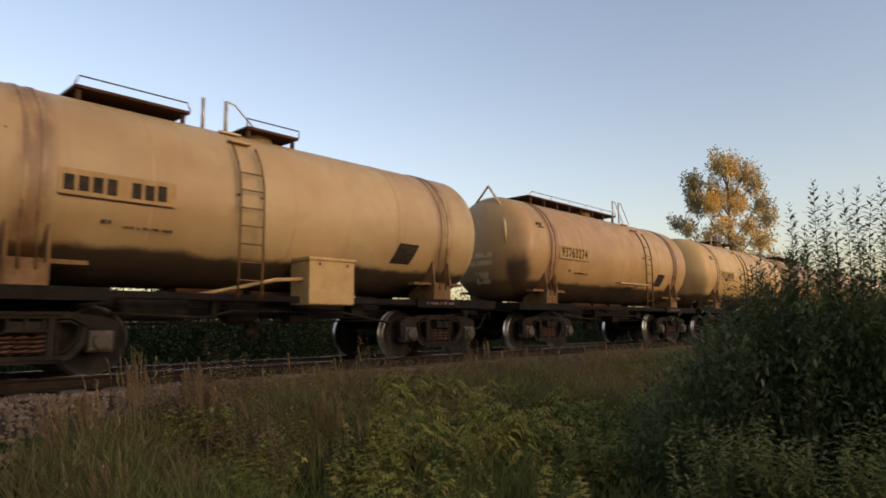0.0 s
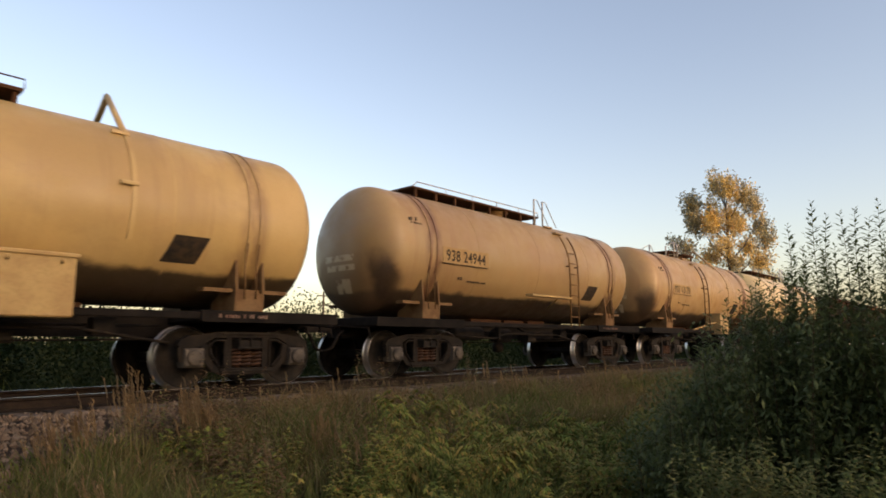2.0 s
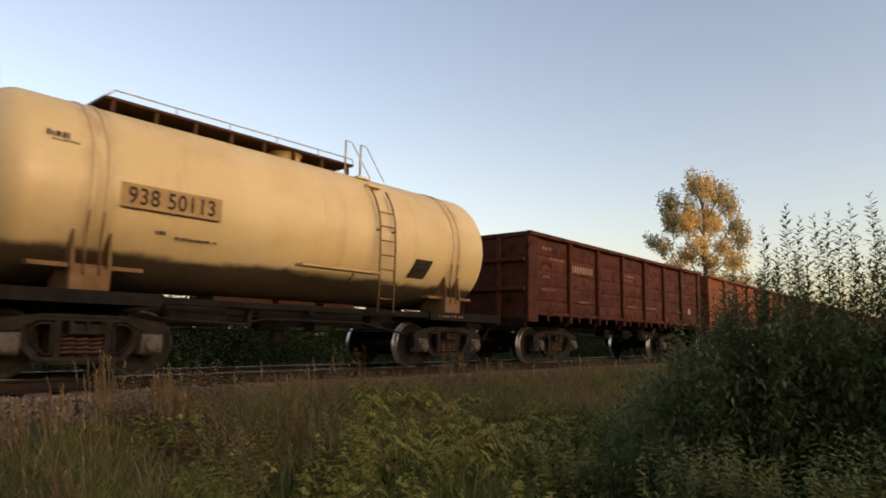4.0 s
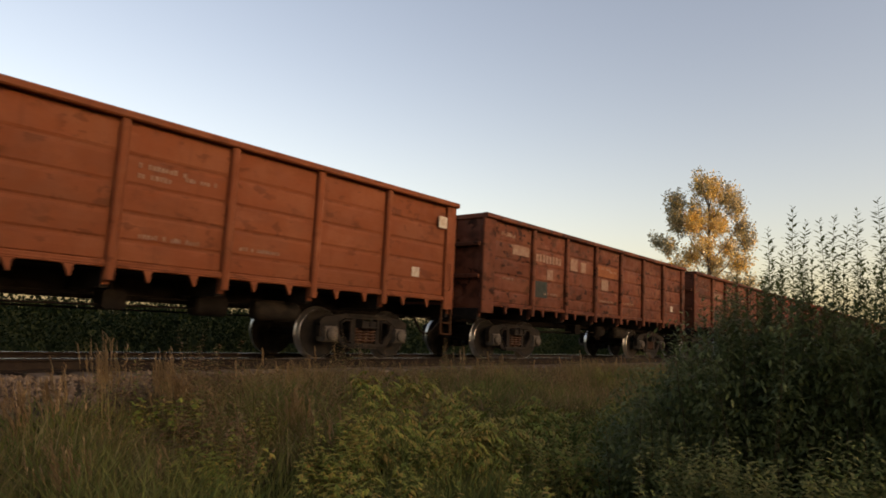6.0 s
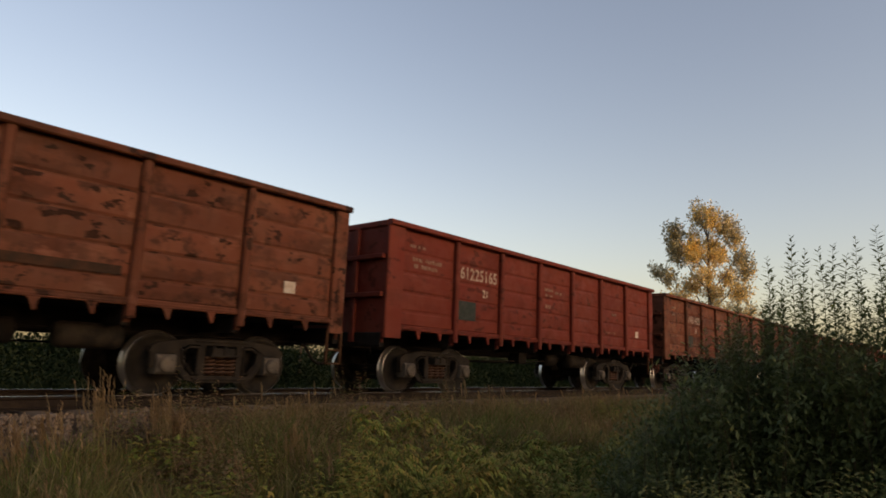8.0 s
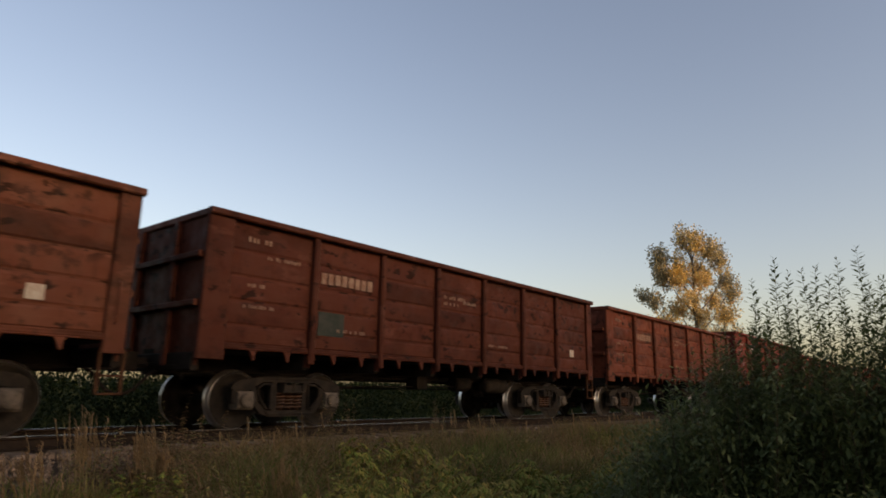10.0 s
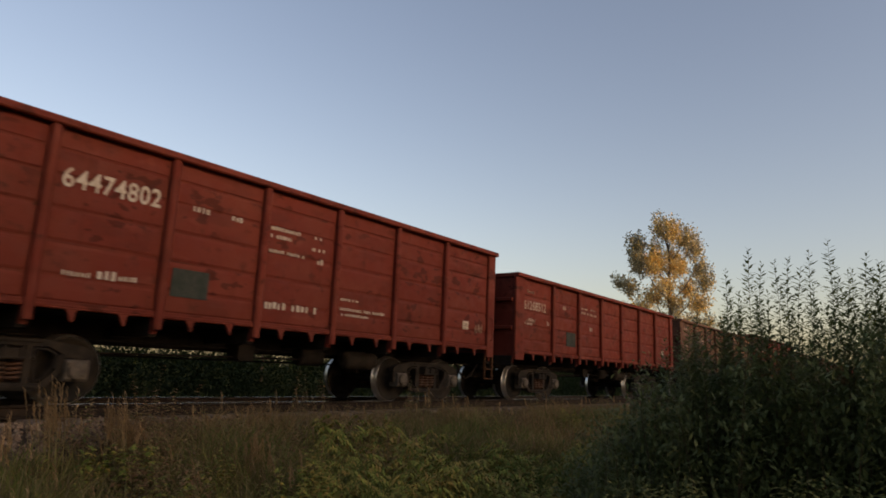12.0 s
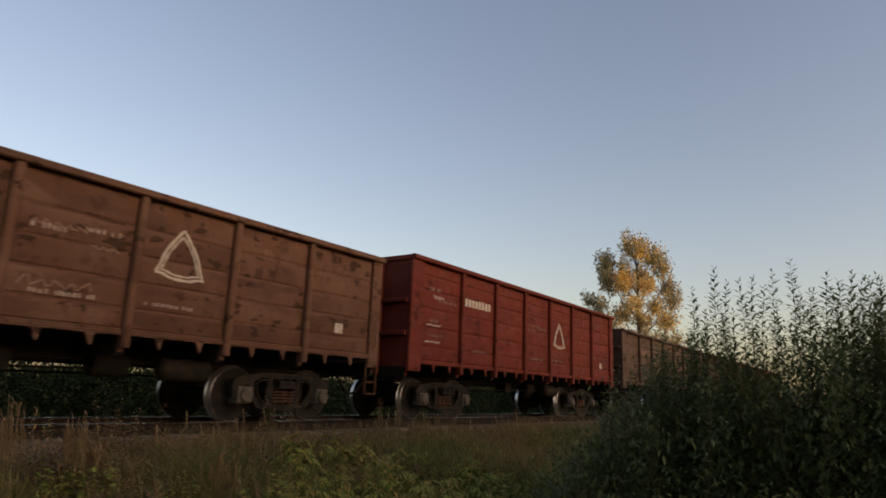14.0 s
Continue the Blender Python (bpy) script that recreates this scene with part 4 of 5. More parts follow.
        piece("discharge_pipe", lambda bm: tube(bm, [(4.3, -1.1, 1.12), (5.0, -1.3, 1.28), (5.6, -1.4, 1.42), (6.15, -1.4, 1.46)], 0.035, 6), M_FIT, w)
    else:
        def gang(bm):
            soft_box(bm, 2.35, 7.45, -0.42, 0.42, top + 0.14, top + 0.19, 0.01)
            for i in range(8):
                x = 2.5 + i * 0.69
                for y in (-0.36, 0.36):
                    quad_box(bm, x - 0.03, x + 0.03, y - 0.03, y + 0.03, top - 0.08, top + 0.15)
        piece("gangway", gang, M_DECK, w, "rusty running board along the crown")
        piece("gangway_rail", lambda bm: (tube(bm, [(2.35, -0.42, top + 0.17), (2.5, -0.42, top + 0.30), (7.4, -0.42, top + 0.30), (7.45, -0.42, top + 0.17)], 0.013, 6),
                                          [tube(bm, [(x, -0.42, top + 0.17), (x, -0.42, top + 0.30)], 0.011, 5) for x in (3.5, 4.5, 5.5, 6.5)]), M_RAILING, w)
        for x in (7.2, 7.62):
            piece("railing", lambda bm: (tube(bm, [(x, -0.45, top - 0.05), (x, -0.45, top + 0.66)], 0.026, 6), tube(bm, [(x, -0.45, top + 0.66), (x + 0.16, -0.45, top + 0.66), (x + 0.72, -0.45, top - 0.02)], 0.012, 6)), M_RAILING, w, "grey tube railing")
        piece("step_board", lambda bm: (soft_box(bm, 5.35, 7.2, -1.62, -1.40, 1.84, 1.89, 0.01), [tube(bm, [(x, -1.55, 1.84), (x + 0.25, -1.05, 1.62)], 0.02, 6) for x in (6.6,)]), M_FIT, w, "tan step board beside the ladder")
    # black hazard square low on the side
    def placard(bm):
        rows = []
        for a in (106, 112, 118, 124):
            t = radians(a)
            rows.append([bm.verts.new((x + (a - 106) * -0.008, -(T_R + 0.008) * math.sin(t), T_Z + (T_R + 0.008) * math.cos(t))) for x in (8.5, 9.05)])
        for a, b in zip(rows, rows[1:]):
            bm.faces.new((a[0], a[1], b[1], b[0]))
    piece("placard", placard, M_BLACK, w, "black painted square")
    return w


# ---- plants ----
def leaf_faces(verts, faces, p, d, up, length, width, bend=0.25):
    """One leaf as a bent diamond of four triangles."""
    dx, dy, dz = float(d[0]), float(d[1]), float(d[2])
    k = 1.0 / (math.sqrt(dx * dx + dy * dy + dz * dz) + 1e-9)
    dx, dy, dz = dx * k, dy * k, dz * k
    ux, uy, uz = float(up[0]), float(up[1]), float(up[2])
    sx, sy, sz = dy * uz - dz * uy, dz * ux - dx * uz, dx * uy - dy * ux
    k = 1.0 / (math.sqrt(sx * sx + sy * sy + sz * sz) + 1e-9)
    sx, sy, sz = sx * k, sy * k, sz * k
    nx, ny, nz = sy * dz - sz * dy, sz * dx - sx * dz, sx * dy - sy * dx
    px, py, pz = float(p[0]), float(p[1]), float(p[2])
    a, h, g, e = length * 0.45, width * 0.5, width * 0.12, length * bend
    mx, my, mz = px + dx * a, py + dy * a, pz + dz * a
    k = len(verts)
    verts += [(px, py, pz), (mx + sx * h - nx * g, my + sy * h - ny * g, mz + sz * h - nz * g), (mx, my, mz),
              (mx - sx * h - nx * g, my - sy * h - ny * g, mz - sz * h - nz * g), (px + dx * length - nx * e, py + dy * length - ny * e, pz + dz * length - nz * e)]
    faces += [(k, k + 1, k + 2), (k, k + 2, k + 3), (k + 1, k + 4, k + 2), (k + 2, k + 4, k + 3)]


def blades(rng, n, where, height, width, lean=0.35):
    """Curved grass blades; where(rng) gives x, y."""
    verts, faces = [], []
    for _ in range(n):
        x, y = where(rng)
        h = height(rng, x, y)
        if h <= 0.03:
            continue
        a = rng.uniform(0, 6.283)
        l = h * rng.uniform(0.1, lean) * 1.4
        c, s = math.cos(a), math.sin(a)
        z = ground_z(x, y) - 0.02
        w = width * rng.uniform(0.6, 1.3)
        b = rng.uniform(0, 6.283)
        u, v = math.cos(b) * w * 0.5, math.sin(b) * w * 0.5
        k = len(verts)
        verts += [(x - u, y - v, z), (x + u, y + v, z),
                  (x - u * 0.8 + c * l * 0.3, y - v * 0.8 + s * l * 0.3, z + h * 0.55), (x + u * 0.8 + c * l * 0.3, y + v * 0.8 + s * l * 0.3, z + h * 0.55),
                  (x + c * l, y + s * l, z + h)]
        faces += [(k, k + 1, k + 3, k + 2), (k + 2, k + 3, k + 4)]
    return verts, faces


def wedge(rng, y0, y1, x0=0.6, x1=24.0):
    """A place in the strip between the camera's side and the line, denser near."""
    y = rng.uniform(y0, y1)
    x = x0 + (x1 - x0) * rng.random() ** 1.5
    return x, y


def build_grass():
    rng = np.random.default_rng(11)
    f = lambda x, y: noise.noise((x * 0.6, y * 0.6, 1.0))
    def dry_height(r, x, y):
        h = r.uniform(0.25, 0.60) * (0.85 + 0.6 * f(x, y))
        if y > -3.4:
            h *= 0.75
        if y > -2.5:
            h *= 0.6
        if y > -4.1:
            h *= min(1.0, max(0.06, (x - 3.4) / 2.2))
        return h
    centres = [(*wedge(rng, -4.9, -2.5, 1.9, 17), rng.uniform(0.35, 0.75)) for _ in range(95)]
    centres = [c for c in centres if c[1] < -3.3 or c[0] > 3.0]

    def tuft(r):
        c = centres[int(r.integers(len(centres)))]
        return r.normal(c[0], 0.075), r.normal(c[1], 0.075)
    v, fa = blades(rng, 7500, tuft, lambda r, x, y: r.uniform(0.3, 0.75) * (0.8 if y > -3.3 else 1.0) * min(1.0, max(0.45, (x - 1.5) / 3.4)), 0.011, 1.0)
    tagged(cloud("tussock_grass", v, fa, L_TUSSOCK), "arching straw and rust-coloured tussock grass", "grass", kind="stuff")
    v, fa = blades(rng, 13000, lambda r: wedge(r, -5.2, -1.8, 1.6, 34), dry_height, 0.015, 0.75)
    tagged(cloud("dry_grass", v, fa, L_DRY), "brown and rusty dry grass beside the gravel", "grass", kind="stuff")
    v, fa = blades(rng, 44000, lambda r: wedge(r, -10.2, -3.3, 0.9, 22), lambda r, x, y: r.uniform(0.25, 0.70) * (0.8 + 0.6 * f(x + 9, y)) * (0.75 if y < -7.2 else 1.0) * min(1.0, max(0.22, (x / (y - EYE[1] + 0.1) - 0.2) / 0.16)) * (0.0 if math.hypot(x, y - EYE[1]) < 2.6 else 1.0), 0.014, 0.75)
    tagged(cloud("meadow_grass", v, fa, L_MEADOW), "dark green uncut meadow grass", "grass", kind="stuff")
    v, fa = blades(rng, 9000, lambda r: (r.uniform(-2, 60), r.uniform(2.4, 7.0)), lambda r, x, y: r.uniform(0.2, 0.6), 0.016, 0.5)
    tagged(cloud("verge_grass", v, fa, L_MEADOW), "green grass on the far verge of the line", "grass", kind="stuff")
    v, fa = blades(rng, 16000, lambda r: (r.uniform(-14, 26), r.uniform(-19, -4)), lambda r, x, y: r.uniform(0.06, 0.2) if math.hypot(x, y - EYE[1]) > 0.7 else 0.0, 0.012, 0.6)
    tagged(cloud("short_grass", v, fa, L_MEADOW), "short trodden green grass of the meadow", "grass", kind="stuff")
    # tall reed-grass in a few tufts with narrow feathery plumes
    verts, faces, pv, pf = [], [], [], []
    tufts = ((2.83, -3.8, 1.05), (3.47, -3.8, 0.93), (2.36, -3.8, 0.68), (2.09, -3.8, 0.6), (2.05, -5.2, 0.7), (3.75, -3.6, 0.62), (4.7, -4.5, 0.7))
    for i in range(330):
        if i < 210:
            cx, cy, high = tufts[i % 7]
            x, y = rng.normal(cx, 0.07), rng.normal(cy, 0.10)
            h = high * rng.uniform(0.62, 1.05)
        else:
            x, y = wedge(rng, -5.6, -2.6, 2.6, 20)
            h = rng.uniform(0.4, 0.72)
        z = ground_z(x, y)
        a = rng.normal(2.6, 0.6)
        c, s = math.cos(a), math.sin(a)
        l = rng.uniform(0.03, 0.2)
        k = len(verts)
        verts += [(x - 0.003, y, z), (x + 0.003, y, z), (x + c * l, y + s * l, z + h)]
        faces += [(k, k + 1, k + 2)]
        for j in range(22):
            q = j / 21
            p = (x + c * l * (0.62 + 0.38 * q), y + s * l * (0.62 + 0.38 * q), z + h * (0.70 + 0.30 * q))
            d = np.array([c * 0.6, s * 0.6, 1.3]) + rng.normal(0, 0.3, 3)
            leaf_faces(pv, pf, p, d, (0.3, 0.2, 1.0), rng.uniform(0.04, 0.07), 0.013, 0.2)
    tagged(cloud("reed_grass", verts, faces, L_DRY), "thin straw stalks of tall reed grass", "grass", kind="stuff")
    tagged(cloud("reed_plumes", pv, pf, L_PLUME), "feathery pinkish-straw plumes of reed grass", "grass", kind="stuff")


def herb(rng, verts, faces, sv, sf, x, y, h, leaf):
    z = ground_z(x, y)
    lx, ly = rng.normal(0, 0.08 * h / 0.6), rng.normal(0, 0.08 * h / 0.6)
    k = len(sv)
    sv += [(x - 0.004, y, z), (x + 0.004, y, z), (x + lx, y + ly, z + h)]
    sf += [(k, k + 1, k + 2)]
    n = int(h / 0.055) + 3
    for i in range(n):
        q = (i + 0.5) / n
        if q < 0.2:
            continue
        for side in (0, math.pi):
            a = i * 2.4 + side + rng.normal(0, 0.3)
            d = np.array([math.cos(a), math.sin(a), rng.uniform(-0.3, 0.7)])
            p = np.array([x + lx * q, y + ly * q, z + h * q])
            size = leaf * rng.uniform(0.7, 1.25) * (1.15 - 0.5 * q)
            leaf_faces(verts, faces, p, d, np.array([0, 0, 1.0]), size, leaf * 0.36, 0.3)
            if leaf > 0.1:
                # side lobes
                for turn in (-0.8, 0.8):
                    c, t = math.cos(turn), math.sin(turn)
                    leaf_faces(verts, faces, p + d * size * 0.25, np.array([d[0] * c - d[1] * t, d[0] * t + d[1] * c, d[2] - 0.1]), np.array([0, 0, 1.0]), size * 0.62, leaf * 0.24, 0.35)


def compound_herb(rng, verts, faces, sv, sf, x, y, h):
    """A tall weed with drooping compound leaves of paired leaflets."""
    z = ground_z(x, y)
    lx, ly = rng.normal(0, 0.1), rng.normal(0, 0.1)
    k = len(sv)
    sv += [(x - 0.005, y, z), (x + 0.005, y, z), (x + lx, y + ly, z + h)]
    sf += [(k, k + 1, k + 2)]
    for i in range(int(h / 0.10)):
        q = 0.3 + 0.7 * i / (h / 0.10)
        a = i * 2.4 + rng.normal(0, 0.4)
        c, t = math.cos(a), math.sin(a)
        long = rng.uniform(0.20, 0.33) * (1.1 - 0.4 * q)
        rise, droop = rng.uniform(0.2, 0.6), rng.uniform(0.7, 1.3)
        for j in range(6):
            u = (j + 0.6) / 6
            p = (x + lx * q + c * long * u, y + ly * q + t * long * u, z + h * q + long * (rise * u - droop * u * u))
            size = long * rng.uniform(0.34, 0.46) * (1.1 - 0.45 * abs(u - 0.45))
            if j == 5:
                leaf_faces(verts, faces, p, (c, t, -droop), (0, 0, 1.0), size, size * 0.4, 0.2)
                continue
            for turn in (-1.1, 1.1):
                g, e = math.cos(a + turn), math.sin(a + turn)
                leaf_faces(verts, faces, p, (g, e, rng.uniform(-0.75, -0.1)), (0, 0, 1.0), size, size * 0.38, 0.25)


def build_herbs():
    rng = np.random.default_rng(23)
    verts, faces, sv, sf = [], [], [], []
    # clumps with dark gaps between them
    for _ in range(46):
        cx, cy, top = rng.normal(6.5, 1.2), rng.normal(-5.6, 0.7), rng.uniform(0.42, 0.85)
        for _ in range(9):
            compound_herb(rng, verts, faces, sv, sf, rng.normal(cx, 0.16), rng.normal(cy, 0.16), top * rng.uniform(0.6, 1.05))
    fine, finef = [], []
    for lo, hi, n, a, b in ((68.5, 75.5, 18, 0.75, 1.02), (78, 92, 24, 0.75, 1.12)):
        for _ in range(n):
            h, d, top = radians(rng.uniform(lo, hi)), rng.uniform(5.3, 6.3), rng.uniform(a, b)
            for _ in range(11):
                herb(rng, fine, finef, sv, sf, rng.normal(d * math.sin(h), 0.13), rng.normal(EYE[1] + d * math.cos(h), 0.13), top * rng.uniform(0.6, 1.05), rng.uniform(0.06, 0.098))
    tagged(cloud("fine_weeds", fine, finef, L_FINE), "low yellow-green weeds in front of the willows", "weeds", kind="stuff")
    for _ in range(85):
        (cx, cy), top = wedge(rng, -7.8, -3.7, 3.0, 17), rng.uniform(0.35, 0.7)
        for _ in range(11):
            herb(rng, verts, faces, sv, sf, rng.normal(cx, 0.15), rng.normal(cy, 0.15), top * rng.uniform(0.6, 1.05), rng.uniform(0.06, 0.13))
    tagged(cloud("herb_leaves", verts, faces, L_HERB), "yellow-green leafy weeds in the meadow", "weeds", kind="stuff")
    dv, df = [], []
    for i in range(240):
        (cx, cy), top = wedge(rng, -5.4, -2.7, 3.4, 24), rng.uniform(0.3, 0.75)
        for _ in range(9):
            herb(rng, dv, df, sv, sf, rng.normal(cx, 0.2), rng.normal(cy, 0.16), top * rng.uniform(0.5, 1.05), rng.uniform(0.055, 0.10))
    for i in range(170):
        # low weeds that have crept over the ballast
        (cx, cy), top = wedge(rng, -2.9, -1.5, 4.2, 30), rng.uniform(0.12, 0.36)
        for _ in range(8):
            herb(rng, dv, df, sv, sf, rng.normal(cx, 0.2), rng.normal(cy, 0.1), top * rng.uniform(0.5, 1.1), rng.uniform(0.045, 0.08))
    for i in range(60):
        # leafy yellowing weeds close to the rail
        cx, cy = ((4.6, -2.5), (7.2, -2.4), (9.5, -2.6))[i % 3]
        herb(rng, dv, df, sv, sf, rng.normal(cx, 0.25), rng.normal(cy, 0.12), rng.uniform(0.35, 0.95), rng.uniform(0.05, 0.09))
    tagged(cloud("withered_weeds", dv, df, L_WEED), "withered rusty-brown weeds on the shoulder", "weeds", kind="stuff")
    tagged(cloud("herb_stems", sv, sf, M_TWIG), "thin brown stems of meadow weeds", "weeds", kind="stuff")


# the thicket's dense body and its single tall shoots: heading in degrees, slope of the line of sight to the top
BODY = ((62, -0.17), (64, -0.125), (66, -0.075), (68, -0.03), (70, 0.004), (72, 0.030), (74, 0.058), (76, 0.066), (78, 0.062), (81, 0.060), (83, 0.082), (85, 0.105), (87, 0.105), (90, 0.11), (104, 0.10))
SHOOTS = ((69.2, 0.028), (70.2, 0.04), (71.4, 0.065), (72.5, 0.073), (73.8, 0.096), (74.8, 0.104), (76.3, 0.164), (77.2, 0.11), (77.9, 0.193), (78.8, 0.173), (79.9, 0.174), (80.7, 0.177), (81.6, 0.163), (82.4, 0.186), (83.6, 0.2), (84.2, 0.152),
          (85.0, 0.155), (86.0, 0.18), (86.9, 0.165), (87.7, 0.178), (88.5, 0.172), (89.2, 0.145), (90.0, 0.15), (91.4, 0.17), (93.0, 0.15), (95.0, 0.165), (98.0, 0.15))


def build_bush(name, label, stems, seed):
    """A willow thicket: a dense leafy body of many stems, and single shoots that rise out of it."""
    rng = np.random.default_rng(seed)
    bush = thing(name, label, "bush")
    verts, faces = [], []
    up = (0.1, 0.0, 1.0)

    def foot(h, dist):
        x, y = EYE[0] + dist * math.sin(radians(h)), EYE[1] + dist * math.cos(radians(h))
        return x, y, ground_z(x, y) - 0.05

    def line(x, y, z0, tip, lean):
        pts = [np.array([x + lean[0] * q * q + rng.normal(0, 0.01), y + lean[1] * q * q + rng.normal(0, 0.01), z0 + (tip - z0) * q]) for q in np.linspace(0, 1, 8)]
        bm = bmesh.new()
        tube(bm, pts, 0.009, 4, 0.0015, cap=False)
        part("stem", bm, M_TWIG, bush)
        return pts

    def along(pts, q):
        f = min(q, 0.9999) * (len(pts) - 1)
        a = pts[int(f)]
        return a + (pts[int(f) + 1] - a) * (f - int(f))

    for i in range(stems):
        h = 63.5 + 43 * rng.random() ** 0.95
        dist = rng.uniform(6.4, 9.8)
        x, y, z0 = foot(h, dist)
        full = EYE[2] + float(np.interp(h, [a for a, _ in BODY], [b for _, b in BODY])) * dist
        tip = max(z0 + 0.4, z0 + (full - z0) * (rng.uniform(0.86, 1.02) if rng.random() < 0.45 else rng.uniform(0.45, 0.86)))
        pts = line(x, y, z0, tip, rng.normal(0, 0.12, 2) * (tip - z0))
        steps = int((tip - z0) / 0.020)
        for j in range(steps):
            q = 0.05 + 0.95 * j / steps
            p = along(pts, q)
            ang = j * 2.4 + i
            size = rng.uniform(0.065, 0.10)
            leaf_faces(verts, faces, p, (math.cos(ang), math.sin(ang), rng.uniform(0.1, 0.9)), up, size, size * 0.36, 0.2)
            for _ in range(3 if q < 0.9 else 1):
                o = rng.normal(0, 0.13, 3) * np.array([1, 1, 0.8])
                leaf_faces(verts, faces, p + o, rng.normal(0, 1, 3) + np.array([0, 0, 0.3]), up, size * 1.1, size * 0.42, 0.2)
    more = []
    for i in range(115):
        # lesser shoots between the tall ones
        h = 70 + 33 * rng.random() ** 0.8
        b = float(np.interp(h, [a for a, _ in BODY], [c for _, c in BODY]))
        more.append((h, b + rng.uniform(0.008, 0.035 if h < 76 else 0.068)))
    for i, (h, slope) in enumerate(SHOOTS + tuple(more)):
        dist = rng.uniform(7.0, 8.6)
        x, y, z0 = foot(h, dist)
        tip = EYE[2] + slope * dist
        side = rng.normal(0.05, 0.05)
        x, y = x - math.cos(radians(h)) * side, y + math.sin(radians(h)) * side
        pts = line(x, y, z0, tip, (math.cos(radians(h)) * side, -math.sin(radians(h)) * side))
        j = 0
        d = 0.0
        while d < (tip - z0) * 0.75:
            # narrow leaves left and right, shorter and more upright at the tip, on side twigs further down
            q = 1.0 - d / (tip - z0)
            p = along(pts, q)
            grow = min(1.0, 0.5 + d / 0.35)
            ang = j * 2.52 + i + rng.normal(0, 0.3)
            size = rng.uniform(0.08, 0.11) * grow
            leaf_faces(verts, faces, p, (math.cos(ang), math.sin(ang), rng.uniform(0.35, 0.7) + 1.2 * (1 - grow)), up, size, size * 0.34, 0.12)
            if d > 0.20 and j % 2 == 0:
                long = min(0.26, 0.07 + 0.25 * (d - 0.2)) * rng.uniform(0.6, 1.3)
                w = np.array([0.55 * math.cos(ang + 1.2), 0.55 * math.sin(ang + 1.2), 0.9]) * long
                for k in range(int(long / 0.03)):
                    g = (k + 1) * 0.03 / long
                    a2 = k * 2.5 + ang
                    leaf_faces(verts, faces, p + w * g, (math.cos(a2), math.sin(a2), rng.uniform(0.2, 0.8)), up, size * 0.7, size * 0.24, 0.15)
            d += 0.017 + 0.007 * rng.random()
            j += 1
    me = bpy.data.meshes.new("foliage")
    me.from_pydata(verts, [], faces)
    me.materials.append(L_WILLOW)
    part("foliage", me, L_WILLOW, bush)
    return bush


def build_far_shrubs():
    """Thicket behind the line: clumps of leaves on domed shrubs of uneven height."""
    rng = np.random.default_rng(31)
    verts, faces = [], []
    for i in range(400):
        x = -2 + 78 * rng.random() ** 1.4
        y = rng.uniform(5.2, 12) + 0.03 * x
        top = rng.uniform(3.25, 3.9) * (0.80 if y < 7.2 else 1.0)
        r = rng.uniform(0.6, 1.3)
        z = ground_z(x, y)
        for _ in range(430):
            d = rng.normal(0, 1, 3)
            d /= np.linalg.norm(d)
            d[2] = abs(d[2])
            k = rng.uniform(0.45, 1.05)
            p = np.array([x, y, z]) + d * np.array([r, r, top]) * k
            leaf_faces(verts, faces, p, rng.normal(0, 1, 3), np.array([0.2, 0.1, 1.0]), rng.uniform(0.08, 0.16), rng.uniform(0.05, 0.09), 0.2)
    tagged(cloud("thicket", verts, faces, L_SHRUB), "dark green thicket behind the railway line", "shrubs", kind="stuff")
    # far belt of trees on the horizon
    verts, faces = [], []
    for i in range(900):
        a = radians(rng.uniform(-30, 110))
        dist = rng.uniform(330, 420)
        x, y = dist * math.sin(a), dist * math.cos(a)
        if y < 40:
            continue
        h = rng.uniform(3, 6)
        for _ in range(26):
            p = np.array([x + rng.normal(0, 3), y + rng.normal(0, 3), -1 + h * rng.random() ** 0.7])
            leaf_faces(verts, faces, p, rng.normal(0, 1, 3), np.array([0.2, 0.1, 1.0]), 2.2, 1.6, 0.1)
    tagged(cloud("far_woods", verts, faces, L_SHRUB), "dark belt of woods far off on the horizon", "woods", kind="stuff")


def build_shade_woods():
    """Unseen wood, added behind the camera to block the low sun near the ground."""
    rng = np.random.default_rng(77)
    verts, faces = [], []
    for i in range(260):
        x, y = -50 + i * 0.85 + rng.normal(0, 0.5), rng.uniform(-62, -46)
        # taller towards low x, so that the near wagons get less sun
        h = rng.uniform(8.9, 10.0) + 1.0 * noise.noise((x * 0.06, 0, 4)) + 3.4 * min(1.0, max(0.0, (23 - x) / 15))
        for _ in range(120):
            z = h * rng.random() ** 0.8
            r = 2.2 * math.sqrt(max(0.05, 1 - (z / h) ** 2))
            p = np.array([x + rng.normal(0, 0.6) * r, y + rng.normal(0, 0.6) * r, -1.1 + z])
            leaf_faces(verts, faces, p, rng.normal(0, 1, 3), np.array([0.2, 0.1, 1.0]), 1.1, 0.9, 0.1)
    tagged(cloud("woods", verts, faces, L_SHRUB), "unseen dark belt of woods, added to shade the line", "woods", kind="stuff")


